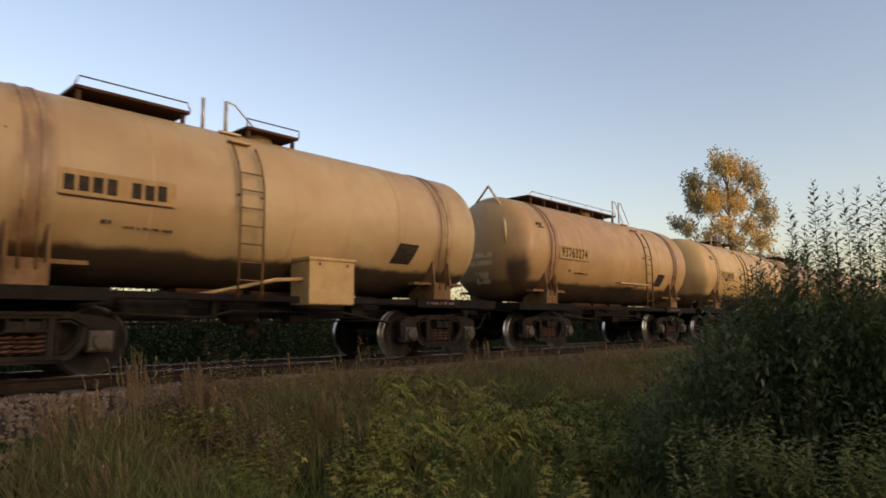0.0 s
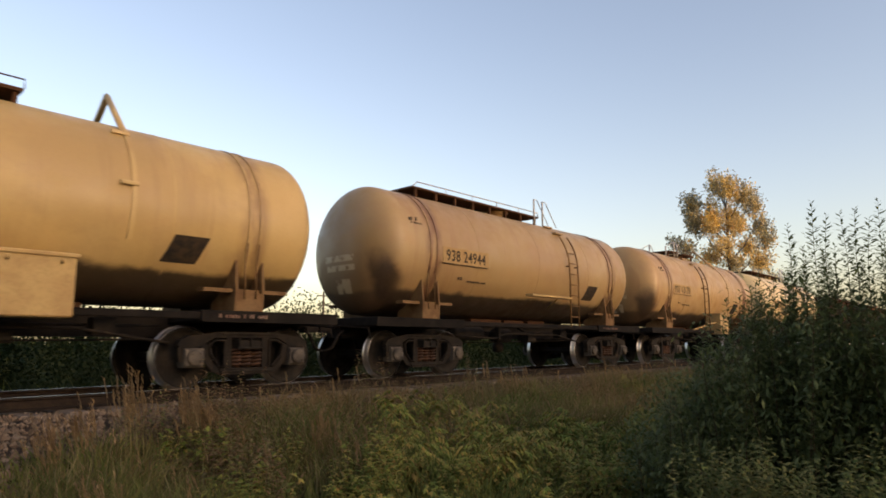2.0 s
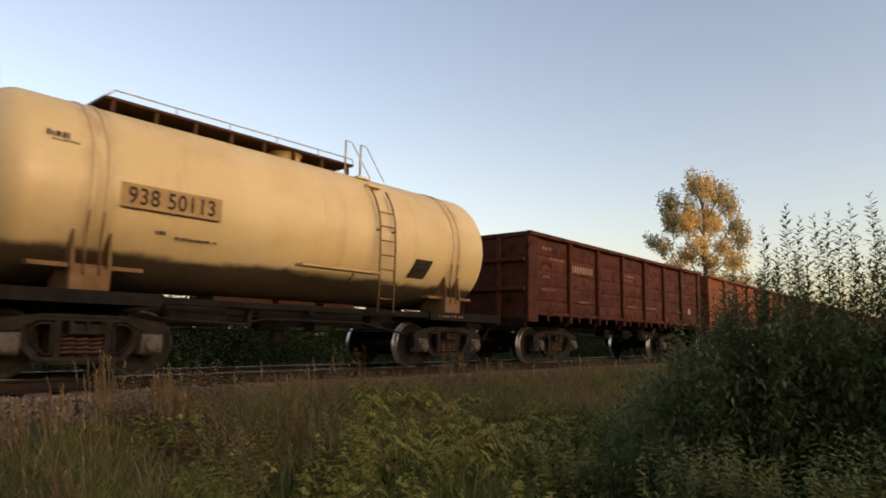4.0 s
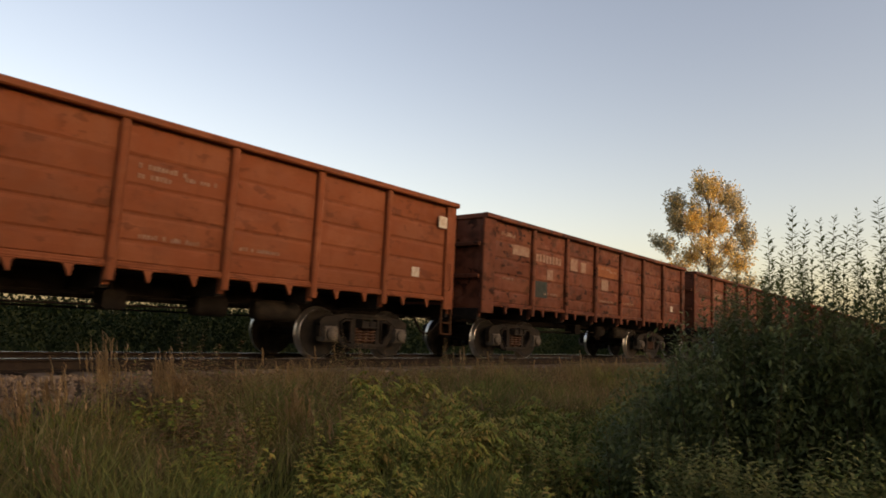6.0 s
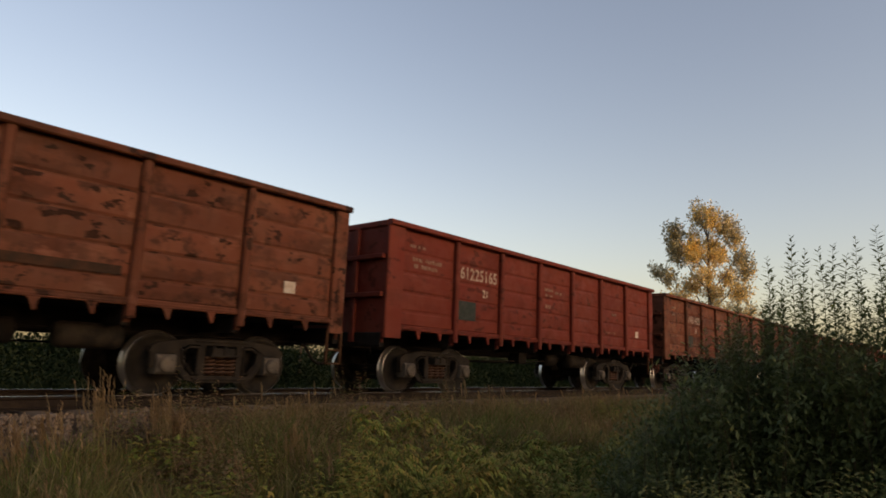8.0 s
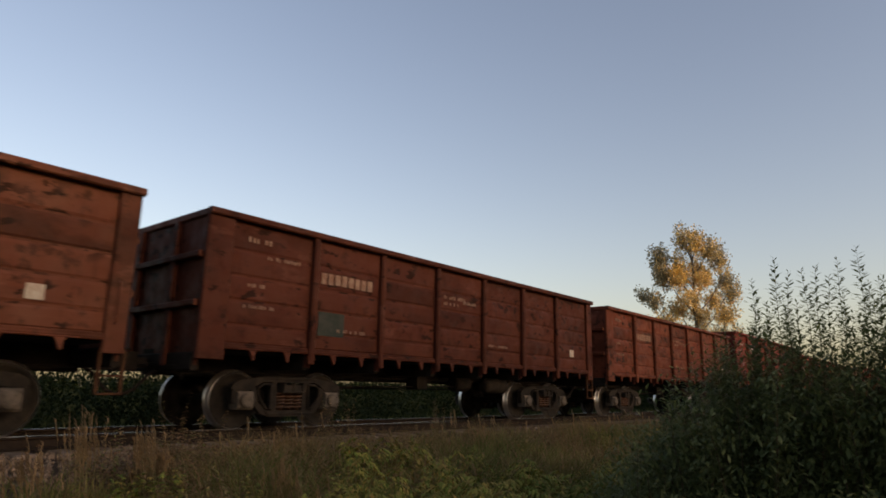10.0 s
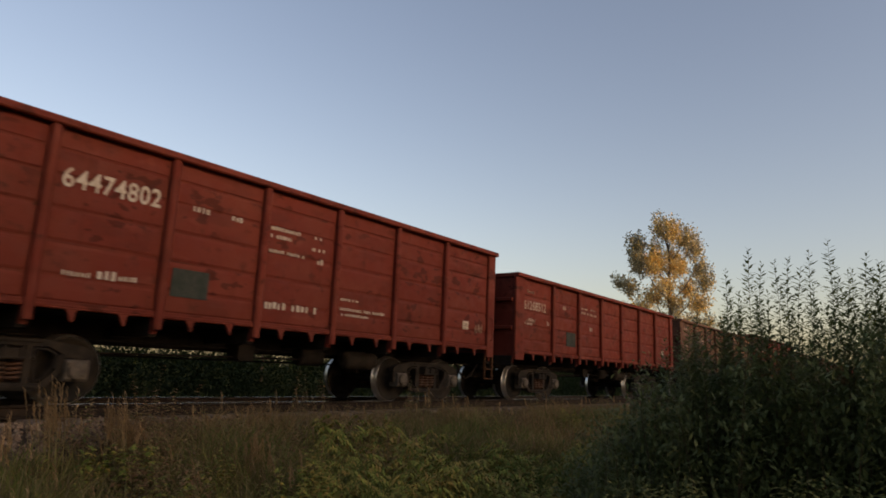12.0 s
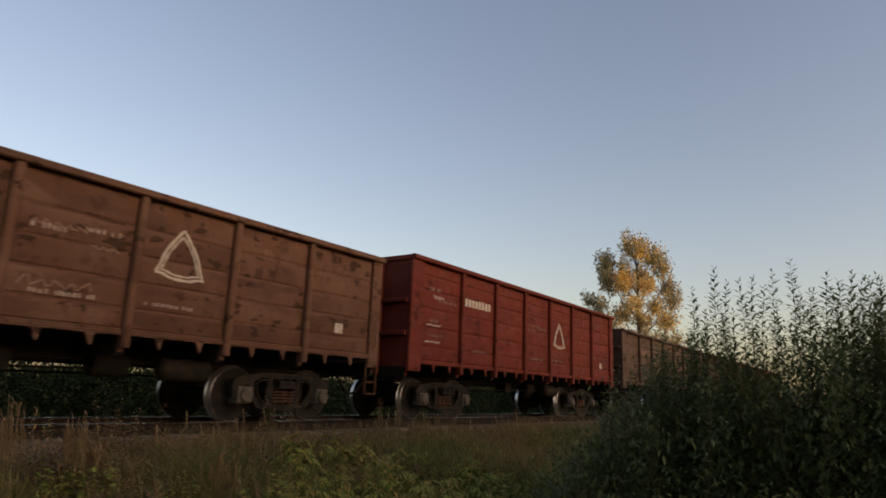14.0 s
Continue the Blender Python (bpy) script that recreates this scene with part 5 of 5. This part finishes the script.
def build_tree():
    """A poplar of separate leafy lobes on ascending limbs, with sky between them."""
    rng = np.random.default_rng(8)
    base = np.array([57.0, 8.0, -1.1])
    tree = thing("tree", "tall poplar with golden autumn leaves, coloured greyer on its shaded side", "tree", at=tuple(base))
    right = np.array([0.31, -0.95, 0.0])
    ahead = np.array([0.95, 0.31, 0.0])
    spine = [np.array(p) for p in ((0.0, 0, 0), (0.1, 0.05, 3.0), (-0.15, 0.1, 6.5), (0.0, 0.1, 10.0), (-0.1, 0.1, 13.0), (-0.2, 0.2, 15.9))]
    trunk = bmesh.new()
    tube(trunk, [tuple(p) for p in spine], 0.26, 10, 0.03)
    part("trunk", trunk, M_BARK, tree)

    def on_spine(z):
        for a, b in zip(spine, spine[1:]):
            if z <= b[2]:
                return a + (b - a) * (z - a[2]) / (b[2] - a[2])
        return spine[-1]

    # few gold leaves on the left, where the lobes are coloured as shaded
    # sideways, depth, height, half width, half height, sprays, share of gold
    lobes = ((-2.95, 0.3, 14.0, 0.75, 1.35, 60, 0.05), (-2.65, -0.3, 12.2, 0.80, 1.10, 58, 0.12), (-4.3, 0.4, 10.7, 0.85, 0.55, 24, 0.25), (-3.4, -0.4, 10.0, 0.7, 0.65, 24, 0.45),
             (-0.75, 0.2, 15.6, 0.75, 1.15, 50, 0.35), (0.25, -0.5, 15.0, 0.7, 1.1, 46, 0.7), (1.35, 0.4, 14.6, 0.85, 0.95, 46, 0.35), (1.95, -0.3, 13.6, 0.65, 1.1, 36, 0.3),
             (-1.25, 0.6, 13.3, 0.75, 1.2, 46, 0.75), (-1.2, -0.6, 11.8, 0.95, 1.0, 60, 0.95), (0.25, 0.5, 12.9, 0.8, 0.95, 50, 0.95), (0.6, -0.4, 11.6, 0.75, 0.6, 40, 1.0),
             (2.35, 0.5, 11.9, 0.75, 1.0, 36, 0.3), (2.75, -0.5, 10.4, 0.75, 0.9, 36, 0.4), (1.5, 0.9, 10.2, 0.8, 0.6, 34, 0.8), (-0.4, -0.9, 9.9, 0.9, 0.6, 34, 0.85), (-1.7, 0.2, 9.4, 1.1, 0.65, 44, 0.85),
             (0.3, 0.3, 8.7, 1.2, 0.65, 44, 0.85), (2.2, 0.0, 8.6, 1.1, 0.75, 46, 0.6), (-2.6, -0.3, 8.0, 1.2, 0.7, 40, 0.7), (0.0, 0.6, 7.2, 1.7, 0.7, 50, 0.6), (2.4, -0.6, 6.9, 1.2, 0.8, 40, 0.35),
             (-2.2, 0.5, 6.0, 1.4, 0.8, 40, 0.5), (0.6, -0.7, 5.4, 1.6, 0.8, 44, 0.5))
    crowns = {True: ([], []), False: ([], [])}
    for lat, dep, z, rl, rz, sprays, share in lobes:
        sprays = int(sprays * 1.6)
        c = right * lat + ahead * dep * 2.2 + np.array([0, 0, z])
        root = on_spine(max(2.2, z - 1.4 - 0.75 * abs(lat)))
        mid = root + (c - root) * 0.5 + np.array([0, 0, -0.22 * abs(lat) * 0.5])
        limb = bmesh.new()
        tube(limb, [tuple(root), tuple(mid), tuple(c + np.array([0, 0, rz * 0.5]))], 0.085, 5, 0.015, cap=False)
        limb = part("limb", limb, M_BARK, tree)
        twigs = bmesh.new()
        for _ in range(sprays):
            d = rng.normal(0, 1, 3)
            d /= np.linalg.norm(d)
            k = rng.uniform(0.3, 1.0) if rng.random() < 0.72 else rng.uniform(1.0, 1.3)
            tip = c + (right * d[0] * rl + ahead * d[1] * rl * 1.5) * k + np.array([0, 0, d[2] * rz * k])
            start = c + (tip - c) * 0.25 - np.array([0, 0, 0.35])
            tube(twigs, [tuple(start), tuple(tip)], 0.014, 3, 0.005, cap=False)
            way = (tip - start)
            way /= np.linalg.norm(way) + 1e-6
            way = way * 0.45 + np.array([0, 0, 1.0])
            v, f = crowns[bool(rng.random() < share)]
            for q in range(int(rng.uniform(10, 19))):
                o = tip + way * rng.uniform(-0.38, 0.32) + rng.normal(0, 0.13, 3)
                leaf_faces(v, f, o, rng.normal(0, 0.8, 3) + way * 0.5, (0.1, 0.2, 1.0), rng.uniform(0.17, 0.30), rng.uniform(0.11, 0.17), 0.15)
        tagged(part("twig", twigs, M_BARK, limb), kind="stuff")
    for is_gold, m, l in ((True, L_GOLD, "golden autumn leaves"), (False, L_GREEN, "grey-green leaves with shade in their colour")):
        me = bpy.data.meshes.new("crown")
        me.from_pydata(crowns[is_gold][0], [], crowns[is_gold][1])
        me.materials.append(m)
        part("crown", me, m, tree, l)


def build_pole():
    pole = thing("telegraph_pole", "far wooden telegraph pole with two cross-arms", "utility pole", at=(37.95, 40.0, ground_z(37.95, 40.0)))
    piece("shaft", lambda bm: tube(bm, [(0, 0, -0.2), (0, 0, 6.9)], 0.13, 8, 0.09), M_WOOD, pole)
    for z in (5.6, 6.5):
        piece("cross_arm", lambda bm: soft_box(bm, -0.7, 0.7, -0.06, 0.06, z - 0.06, z + 0.06, 0.01), M_WOOD, pole)


# ---- putting the train together ----
build_ground()
build_track()
build_pole()

WAGONS = []   # thing, offset of its front from the first gondola's front

tank_models = {"crate": build_tank_wagon("crate"), "gangway": build_tank_wagon("gangway"), "boxed": build_tank_wagon("boxed")}
used = set()


def tank(k, kind, paint, label):
    m = tank_models[kind]
    w = m if kind not in used else copy_thing(m, Matrix())
    used.add(kind)
    w["label"] = label
    WAGONS.append((w, -T_LEN * k))
    return w, TANKS[paint]


def gondola(k, tall, paint, label):
    m = gondola_models[tall]
    w = m if tall not in used else copy_thing(m, Matrix())
    used.add(tall)
    w["label"] = label
    WAGONS.append((w, G_LEN * k))
    return w, PAINT[paint]


jobs = [tank(7, "gangway", "dusty", "dusty tan tank wagon with a running board on top"),
        tank(6, "boxed", "dusty", "dusty tan tank wagon with an equipment box"),
        tank(5, "gangway", "ochre", "stained ochre tank wagon with a running board on top"),
        tank(4, "crate", "tan", "clean tan tank wagon with an equipment box"),
        tank(3, "gangway", "umber", "oil-stained ochre tank wagon with a running board"),
        tank(2, "crate", "ochre", "stained ochre tank wagon with an equipment box"),
        tank(1, "gangway", "cream", "pale cream tank wagon with a running board on top")]
gondola_models = {"std": build_gondola(3.465), "tall": build_gondola(3.80)}
jobs += [gondola(0, "std", "dark", "dark rust-brown empty gondola wagon, weathered"),
         gondola(1, "std", "orange", "orange-brown gondola wagon with stencilled number"),
         gondola(2, "std", "worn", "patchy worn rust-brown gondola wagon with a green patch"),
         gondola(3, "std", "worn", "patchy worn rust-brown gondola wagon, faded lettering"),
         gondola(4, "std", "red", "red-oxide gondola wagon with large white number"),
         gondola(5, "std", "worn", "weathered brown gondola wagon with faded white lettering"),
         gondola(6, "std", "dark", "dark weathered rust-brown gondola wagon"),
         gondola(7, "std", "spotted", "rust-spotted brown gondola wagon"),
         gondola(8, "tall", "red", "tall red gondola wagon with large white number"),
         gondola(9, "std", "red", "red gondola wagon with white stencilled number"),
         gondola(10, "std", "khaki", "khaki-brown gondola wagon with a white triangle mark"),
         gondola(11, "tall", "red", "tall bright red gondola wagon with white lettering"),
         gondola(12, "std", "grey", "grey-brown gondola wagon, weathered"),
         gondola(13, "std", "dark", "dark rust-brown gondola wagon, weathered"),
         gondola(14, "std", "red", "plain red-oxide gondola wagon, slightly faded")]
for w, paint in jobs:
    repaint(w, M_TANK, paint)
    repaint(w, M_GOND, paint)
BY_SLOT = [w for w, _ in WAGONS]
PANEL_Y = -1.507


def patch(parent, name, x0, x1, z0, z1, mat, y=PANEL_Y, label=""):
    piece(name, lambda bm: quad_box(bm, x0, x1, y - 0.003, y + 0.008, z0, z1), mat, parent, label)


def tank_marks(w, number, seed):
    y = -T_R - 0.006
    patch(w, "number_panel", 2.32, 3.88, 2.41, 2.76, M_PLATE, -T_R - 0.002, "pale tan number panel")
    if number:
        writing("number", number, w, 2.42, 3.76, 2.47, y, M_BLACK, "black stencilled wagon number")
    else:
        bars("number", w, [(2.38, 3.1, 2.46, 0.24), (3.25, 3.80, 2.46, 0.24)], y, M_BLACK, seed)
    piece("number_line", lambda bm: quad_box(bm, 2.34, 3.84, y - 0.003, y + 0.01, 2.395, 2.41), M_BLACK, w)
    bars("small_lettering", w, [(2.9, 3.05, 1.98 + 0.1, 0.07), (3.2, 3.9, 2.04, 0.045)], -1.31, M_BLACK, seed + 1)
    bars("emblem", w, [(1.35, 1.62, 3.22, 0.08), (1.42, 1.75, 3.15, 0.05)], -1.325, M_BLACK, seed + 2)


for slot, number in zip(range(7), (None, None, "93763274", "937 98908", "938 24944", "937 13170", "938 50113")):
    tank_marks(BY_SLOT[slot], number, slot * 7)


def front_pipe(w):
    top = T_Z + T_R
    piece("vent_pipe", lambda bm: tube(bm, [(0.74, -0.82, T_Z + 0.05), (0.74, -0.78, T_Z + 0.5), (0.92, -0.60, T_Z + 1.0), (1.0, -0.05, top + 0.27), (1.06, 0.5, top - 0.2)], 0.035, 6), TANKS["cream"], w, "bent pipe over the dished end")


front_pipe(BY_SLOT[2])
front_pipe(BY_SLOT[6])
for g in (3, 5):
    handwheel(BY_SLOT[7 + g], 0.72, -1.15, 0.80, 0.19)


def ribbon(bm, pts, wide, y):
    """A flat brushed or chalked stroke on a side wall, along points in x, z."""
    rows = []
    for i, (x, z) in enumerate(pts):
        a, b = pts[max(i - 1, 0)], pts[min(i + 1, len(pts) - 1)]
        l = math.hypot(b[0] - a[0], b[1] - a[1]) + 1e-9
        w = wide * (0.8 + 0.25 * math.sin(i * 2.3)) / 2
        nx, nz = -(b[1] - a[1]) / l * w, (b[0] - a[0]) / l * w
        rows.append([bm.verts.new((x + g * nx, yy, z + g * nz)) for g, yy in ((-1, y - 0.004), (1, y - 0.004), (1, y + 0.006), (-1, y + 0.006))])
    for a, b in zip(rows, rows[1:]):
        for i in range(4):
            bm.faces.new((a[i], a[(i + 1) % 4], b[(i + 1) % 4], b[i]))
    bm.faces.new(rows[0])
    bm.faces.new(rows[-1][::-1])


def scrawl(w, x0, z0, wide, high, seed, mat):
    """A loose chalk scribble."""
    rng = random.Random(seed)
    n = 16
    pts = [(x0 + wide * i / n + rng.uniform(-0.03, 0.03), z0 + high * (0.5 + 0.5 * math.sin(i * 1.9 + seed)) * rng.uniform(0.6, 1.0)) for i in range(n + 1)]
    piece("chalk_scrawl", lambda bm: ribbon(bm, pts, 0.028, PANEL_Y), mat, w, "smudged white chalk scrawl")


def gondola_marks(g, number, seed, green="a", mat=M_WHITE, first_bay=False, tri=False, patches=(), num_top=2.56, lines=None, green_x=None):
    w = BY_SLOT[7 + g]
    y = PANEL_Y
    rng = random.Random(seed)
    if number:
        a, b = (1.05, 2.3) if first_bay else (2.88, 4.26)
        writing("number", number, w, a, b, num_top, y, M_WHITE if g == 8 else M_WORN, "worn white stencilled wagon number")
    else:
        bars("number", w, [(2.88, 4.2, num_top, 0.22)], y, mat, seed)
    if green:
        x = green_x or {"a": 2.85, "b": 4.58}[green]
        patch(w, "colour_patch", x, x + 0.62, 1.62, 2.05, M_GREEN, y, "dark green painted-over square")
    rows = [(1.3, 1.75, 3.05, 0.10), (1.7, 2.45, 2.80, 0.07), (1.35, 1.7, 2.3, 0.07), (1.3, 1.9, 1.95, 0.06)]
    rows += [(6.4, 7.2, 2.72, 0.08), (6.4, 6.9, 2.58, 0.08), (7.1, 7.6, 2.66, 0.07), (6.5, 7.4, 1.72, 0.07), (8.1, 8.9, 1.75, 0.06), (3.3, 4.0, 1.70, 0.07)]
    bars("small_lettering", w, lines or [r for r in rows if rng.random() < 0.8], y, M_WHITE if g == 8 else M_WORN if number and g > 7 else M_FAINT, seed + 3)
    patch(w, "label_square", 12.1, 12.32, 1.72, 1.92, M_WHITE, y, "small white label square")
    if tri:
        def triangle(bm):
            # brushed by hand: two rounds that do not quite meet
            for k, wide in ((1.0, 0.055), (0.80, 0.035)):
                c = (8.60, 2.55 - 0.05 * (1 - k))
                pts = []
                for a in range(31):
                    u = a / 10 % 3
                    e, f = int(u), u - int(u)
                    tri_pts = ((-0.40, -0.27), (0.0, 0.46), (0.42, -0.30), (-0.40, -0.27))
                    x, z = (tri_pts[e][g] + (tri_pts[e + 1][g] - tri_pts[e][g]) * f for g in (0, 1))
                    swell = 1.0 + 0.22 * math.sin(math.pi * f) ** 2 + 0.02 * math.sin(a * 1.7)
                    pts.append((c[0] + x * k * swell, c[1] + z * k * swell))
                ribbon(bm, pts, wide, y)
        piece("triangle_mark", triangle, M_WHITE, w, "white painted triangle mark")
    for x0, x1, z0, z1, m in patches:
        patch(w, "repaint_patch", x0, x1, z0, z1, m, y + 0.001, "repainted patch on the boards")


gondola_marks(0, None, 100, None, M_FAINT)
gondola_marks(1, "62353644", 110)
gondola_marks(2, None, 120, "a", M_FAINT, patches=((1.8, 2.55, 2.62, 2.86, M_FAINT), (6.25, 7.68, 2.50, 2.84, M_YELLOW), (3.45, 3.75, 2.12, 2.40, M_FAINT), (4.7, 5.1, 2.5, 2.85, M_FAINT), (5.3, 5.6, 2.5, 2.8, M_FAINT), (6.6, 7.05, 2.08, 2.42, M_FAINT)))
gondola_marks(3, None, 130, "a", M_FAINT, patches=[(a + 0.08, a + d, z, z + h, M_STAIN) for a, d, z, h in ((1.0, 1.5, 2.50, 0.10), (2.72, 1.6, 2.47, 0.09), (4.42, 1.5, 2.45, 0.08), (6.14, 1.3, 2.46, 0.07), (2.72, 1.6, 1.67, 0.14), (4.42, 1.6, 1.67, 0.12), (6.14, 1.6, 1.67, 0.13), (7.86, 1.55, 1.67, 0.13))])
gondola_marks(4, "61225165", 140, lines=[(1.2, 1.7, 3.0, 0.07), (1.3, 2.2, 2.72, 0.09), (1.35, 2.1, 2.58, 0.09), (6.45, 6.9, 2.66, 0.08), (7.0, 7.35, 2.62, 0.08), (6.5, 6.85, 2.52, 0.07), (6.5, 6.75, 2.2, 0.12), (10.0, 10.6, 1.74, 0.06)])
gondola_marks(5, "61431425", 150, "a", M_WHITE)
gondola_marks(6, None, 160, "a", M_FAINT)
gondola_marks(7, None, 170, None, M_FAINT)
gondola_marks(8, "64474802", 180, "b", num_top=2.91, lines=[(1.2, 2.0, 3.2, 0.09), (1.4, 1.7, 2.85, 0.14), (3.05, 3.45, 1.72, 0.07), (3.5, 3.75, 1.72, 0.14), (3.8, 4.1, 1.74, 0.07), (4.8, 5.1, 2.98, 0.09), (5.5, 5.75, 2.98, 0.09),
               (6.3, 7.0, 3.0, 0.07), (7.3, 7.45, 3.0, 0.07), (6.3, 6.75, 2.86, 0.07), (7.25, 7.6, 2.78, 0.06), (6.3, 7.1, 2.6, 0.06), (7.4, 7.55, 2.55, 0.1), (6.3, 7.45, 1.62, 0.12), (8.05, 8.55, 1.95, 0.05), (8.05, 9.3, 1.76, 0.06), (8.1, 8.9, 1.66, 0.05)])
gondola_marks(9, "61268512", 190, "b", first_bay=True, num_top=2.52, green_x=3.62, lines=[(1.1, 1.5, 2.08, 0.07), (1.3, 1.6, 2.2, 0.08), (2.38, 2.5, 2.15, 0.12), (3.4, 3.6, 2.72, 0.12), (4.56, 5.12, 2.86, 0.07), (5.35, 5.75, 2.88, 0.06), (4.62, 5.3, 2.72, 0.08), (5.35, 5.85, 2.70, 0.08), (5.3, 5.52, 2.2, 0.14), (6.25, 6.33, 2.92, 0.06)])
gondola_marks(10, "63279467", 200, "b", tri=True, num_top=2.54)
gondola_marks(11, None, 210, None, tri=True, num_top=2.86)
gondola_marks(12, None, 220, "a", M_FAINT)
gondola_marks(13, None, 230, "a", M_FAINT)
gondola_marks(14, None, 240, "a", M_FAINT)

# chalk, plates and repainted squares that set single wagons apart
for g, x, z, wide, high, sd, m in ((8, 12.62, 1.66, 0.30, 0.26, 3, M_FAINT), (10, 6.35, 1.80, 0.95, 0.16, 5, M_FAINT), (10, 6.4, 2.62, 0.7, 0.10, 6, M_FAINT), (10, 7.2, 2.42, 0.40, 0.10, 7, M_FAINT),
                                   (9, 1.25, 2.98, 0.36, 0.10, 8, M_FAINT), (9, 1.2, 2.14, 0.5, 0.14, 9, M_FAINT), (5, 1.35, 2.98, 0.4, 0.08, 10, M_FAINT), (5, 1.4, 2.72, 0.25, 0.10, 11, M_FAINT),
                                   (2, 1.45, 3.02, 0.45, 0.10, 12, M_FAINT), (4, 10.4, 2.30, 0.3, 0.10, 13, M_FAINT), (11, 1.5, 2.86, 0.4, 0.12, 14, M_WHITE), (11, 1.2, 2.2, 0.6, 0.05, 15, M_WHITE), (11, 1.2, 1.8, 0.6, 0.05, 16, M_WHITE)):
    scrawl(BY_SLOT[7 + g], x, z, wide, high, sd, m)
bars("plate_lettering", BY_SLOT[7 + 8], [(12.12, 12.30, 1.84, 0.02), (12.12, 12.30, 1.79, 0.02), (12.12, 12.28, 1.74, 0.02)], PANEL_Y - 0.004, M_STAIN, 9)
for g, x0, x1, z0, z1 in ((1, 12.8, 13.07, 2.85, 3.1),):
    patch(BY_SLOT[7 + g], "notice_plate", x0, x1, z0, z1, M_WHITE, -1.573, "pale notice plate")

for g, x in ((4, 3.72), (5, 3.72), (8, 1.72)):
    writing("capacity_mark", "21", BY_SLOT[7 + g], x, x + 0.18, 2.2, PANEL_Y, M_WHITE)
build_tree()
build_bush("willow_bush", "dark green willow thicket with upright shoots", 330, 41)
build_far_shrubs()
build_shade_woods()
build_gravel()
build_grass()
build_herbs()


def motions():
    """The train rolls past; every wheelset turns with it."""
    ts, xs = [t for t, _ in TRAIN], [x for _, x in TRAIN]
    turns = [(i / 30, math.degrees(float(np.interp(i / 30, ts, xs)) / WHEEL_R)) for i in range(0, 421)]
    for w, off in WAGONS:
        walk(w, [(t, pose(x + off, 0, 0)) for t, x in TRAIN])
        for o in w.children:
            if o.name.startswith("wheelset"):
                x = o.location.x
                walk(o, [(t, pose(x, 0, WHEEL_R, 0, a, 0)) for t, a in turns])


motions()
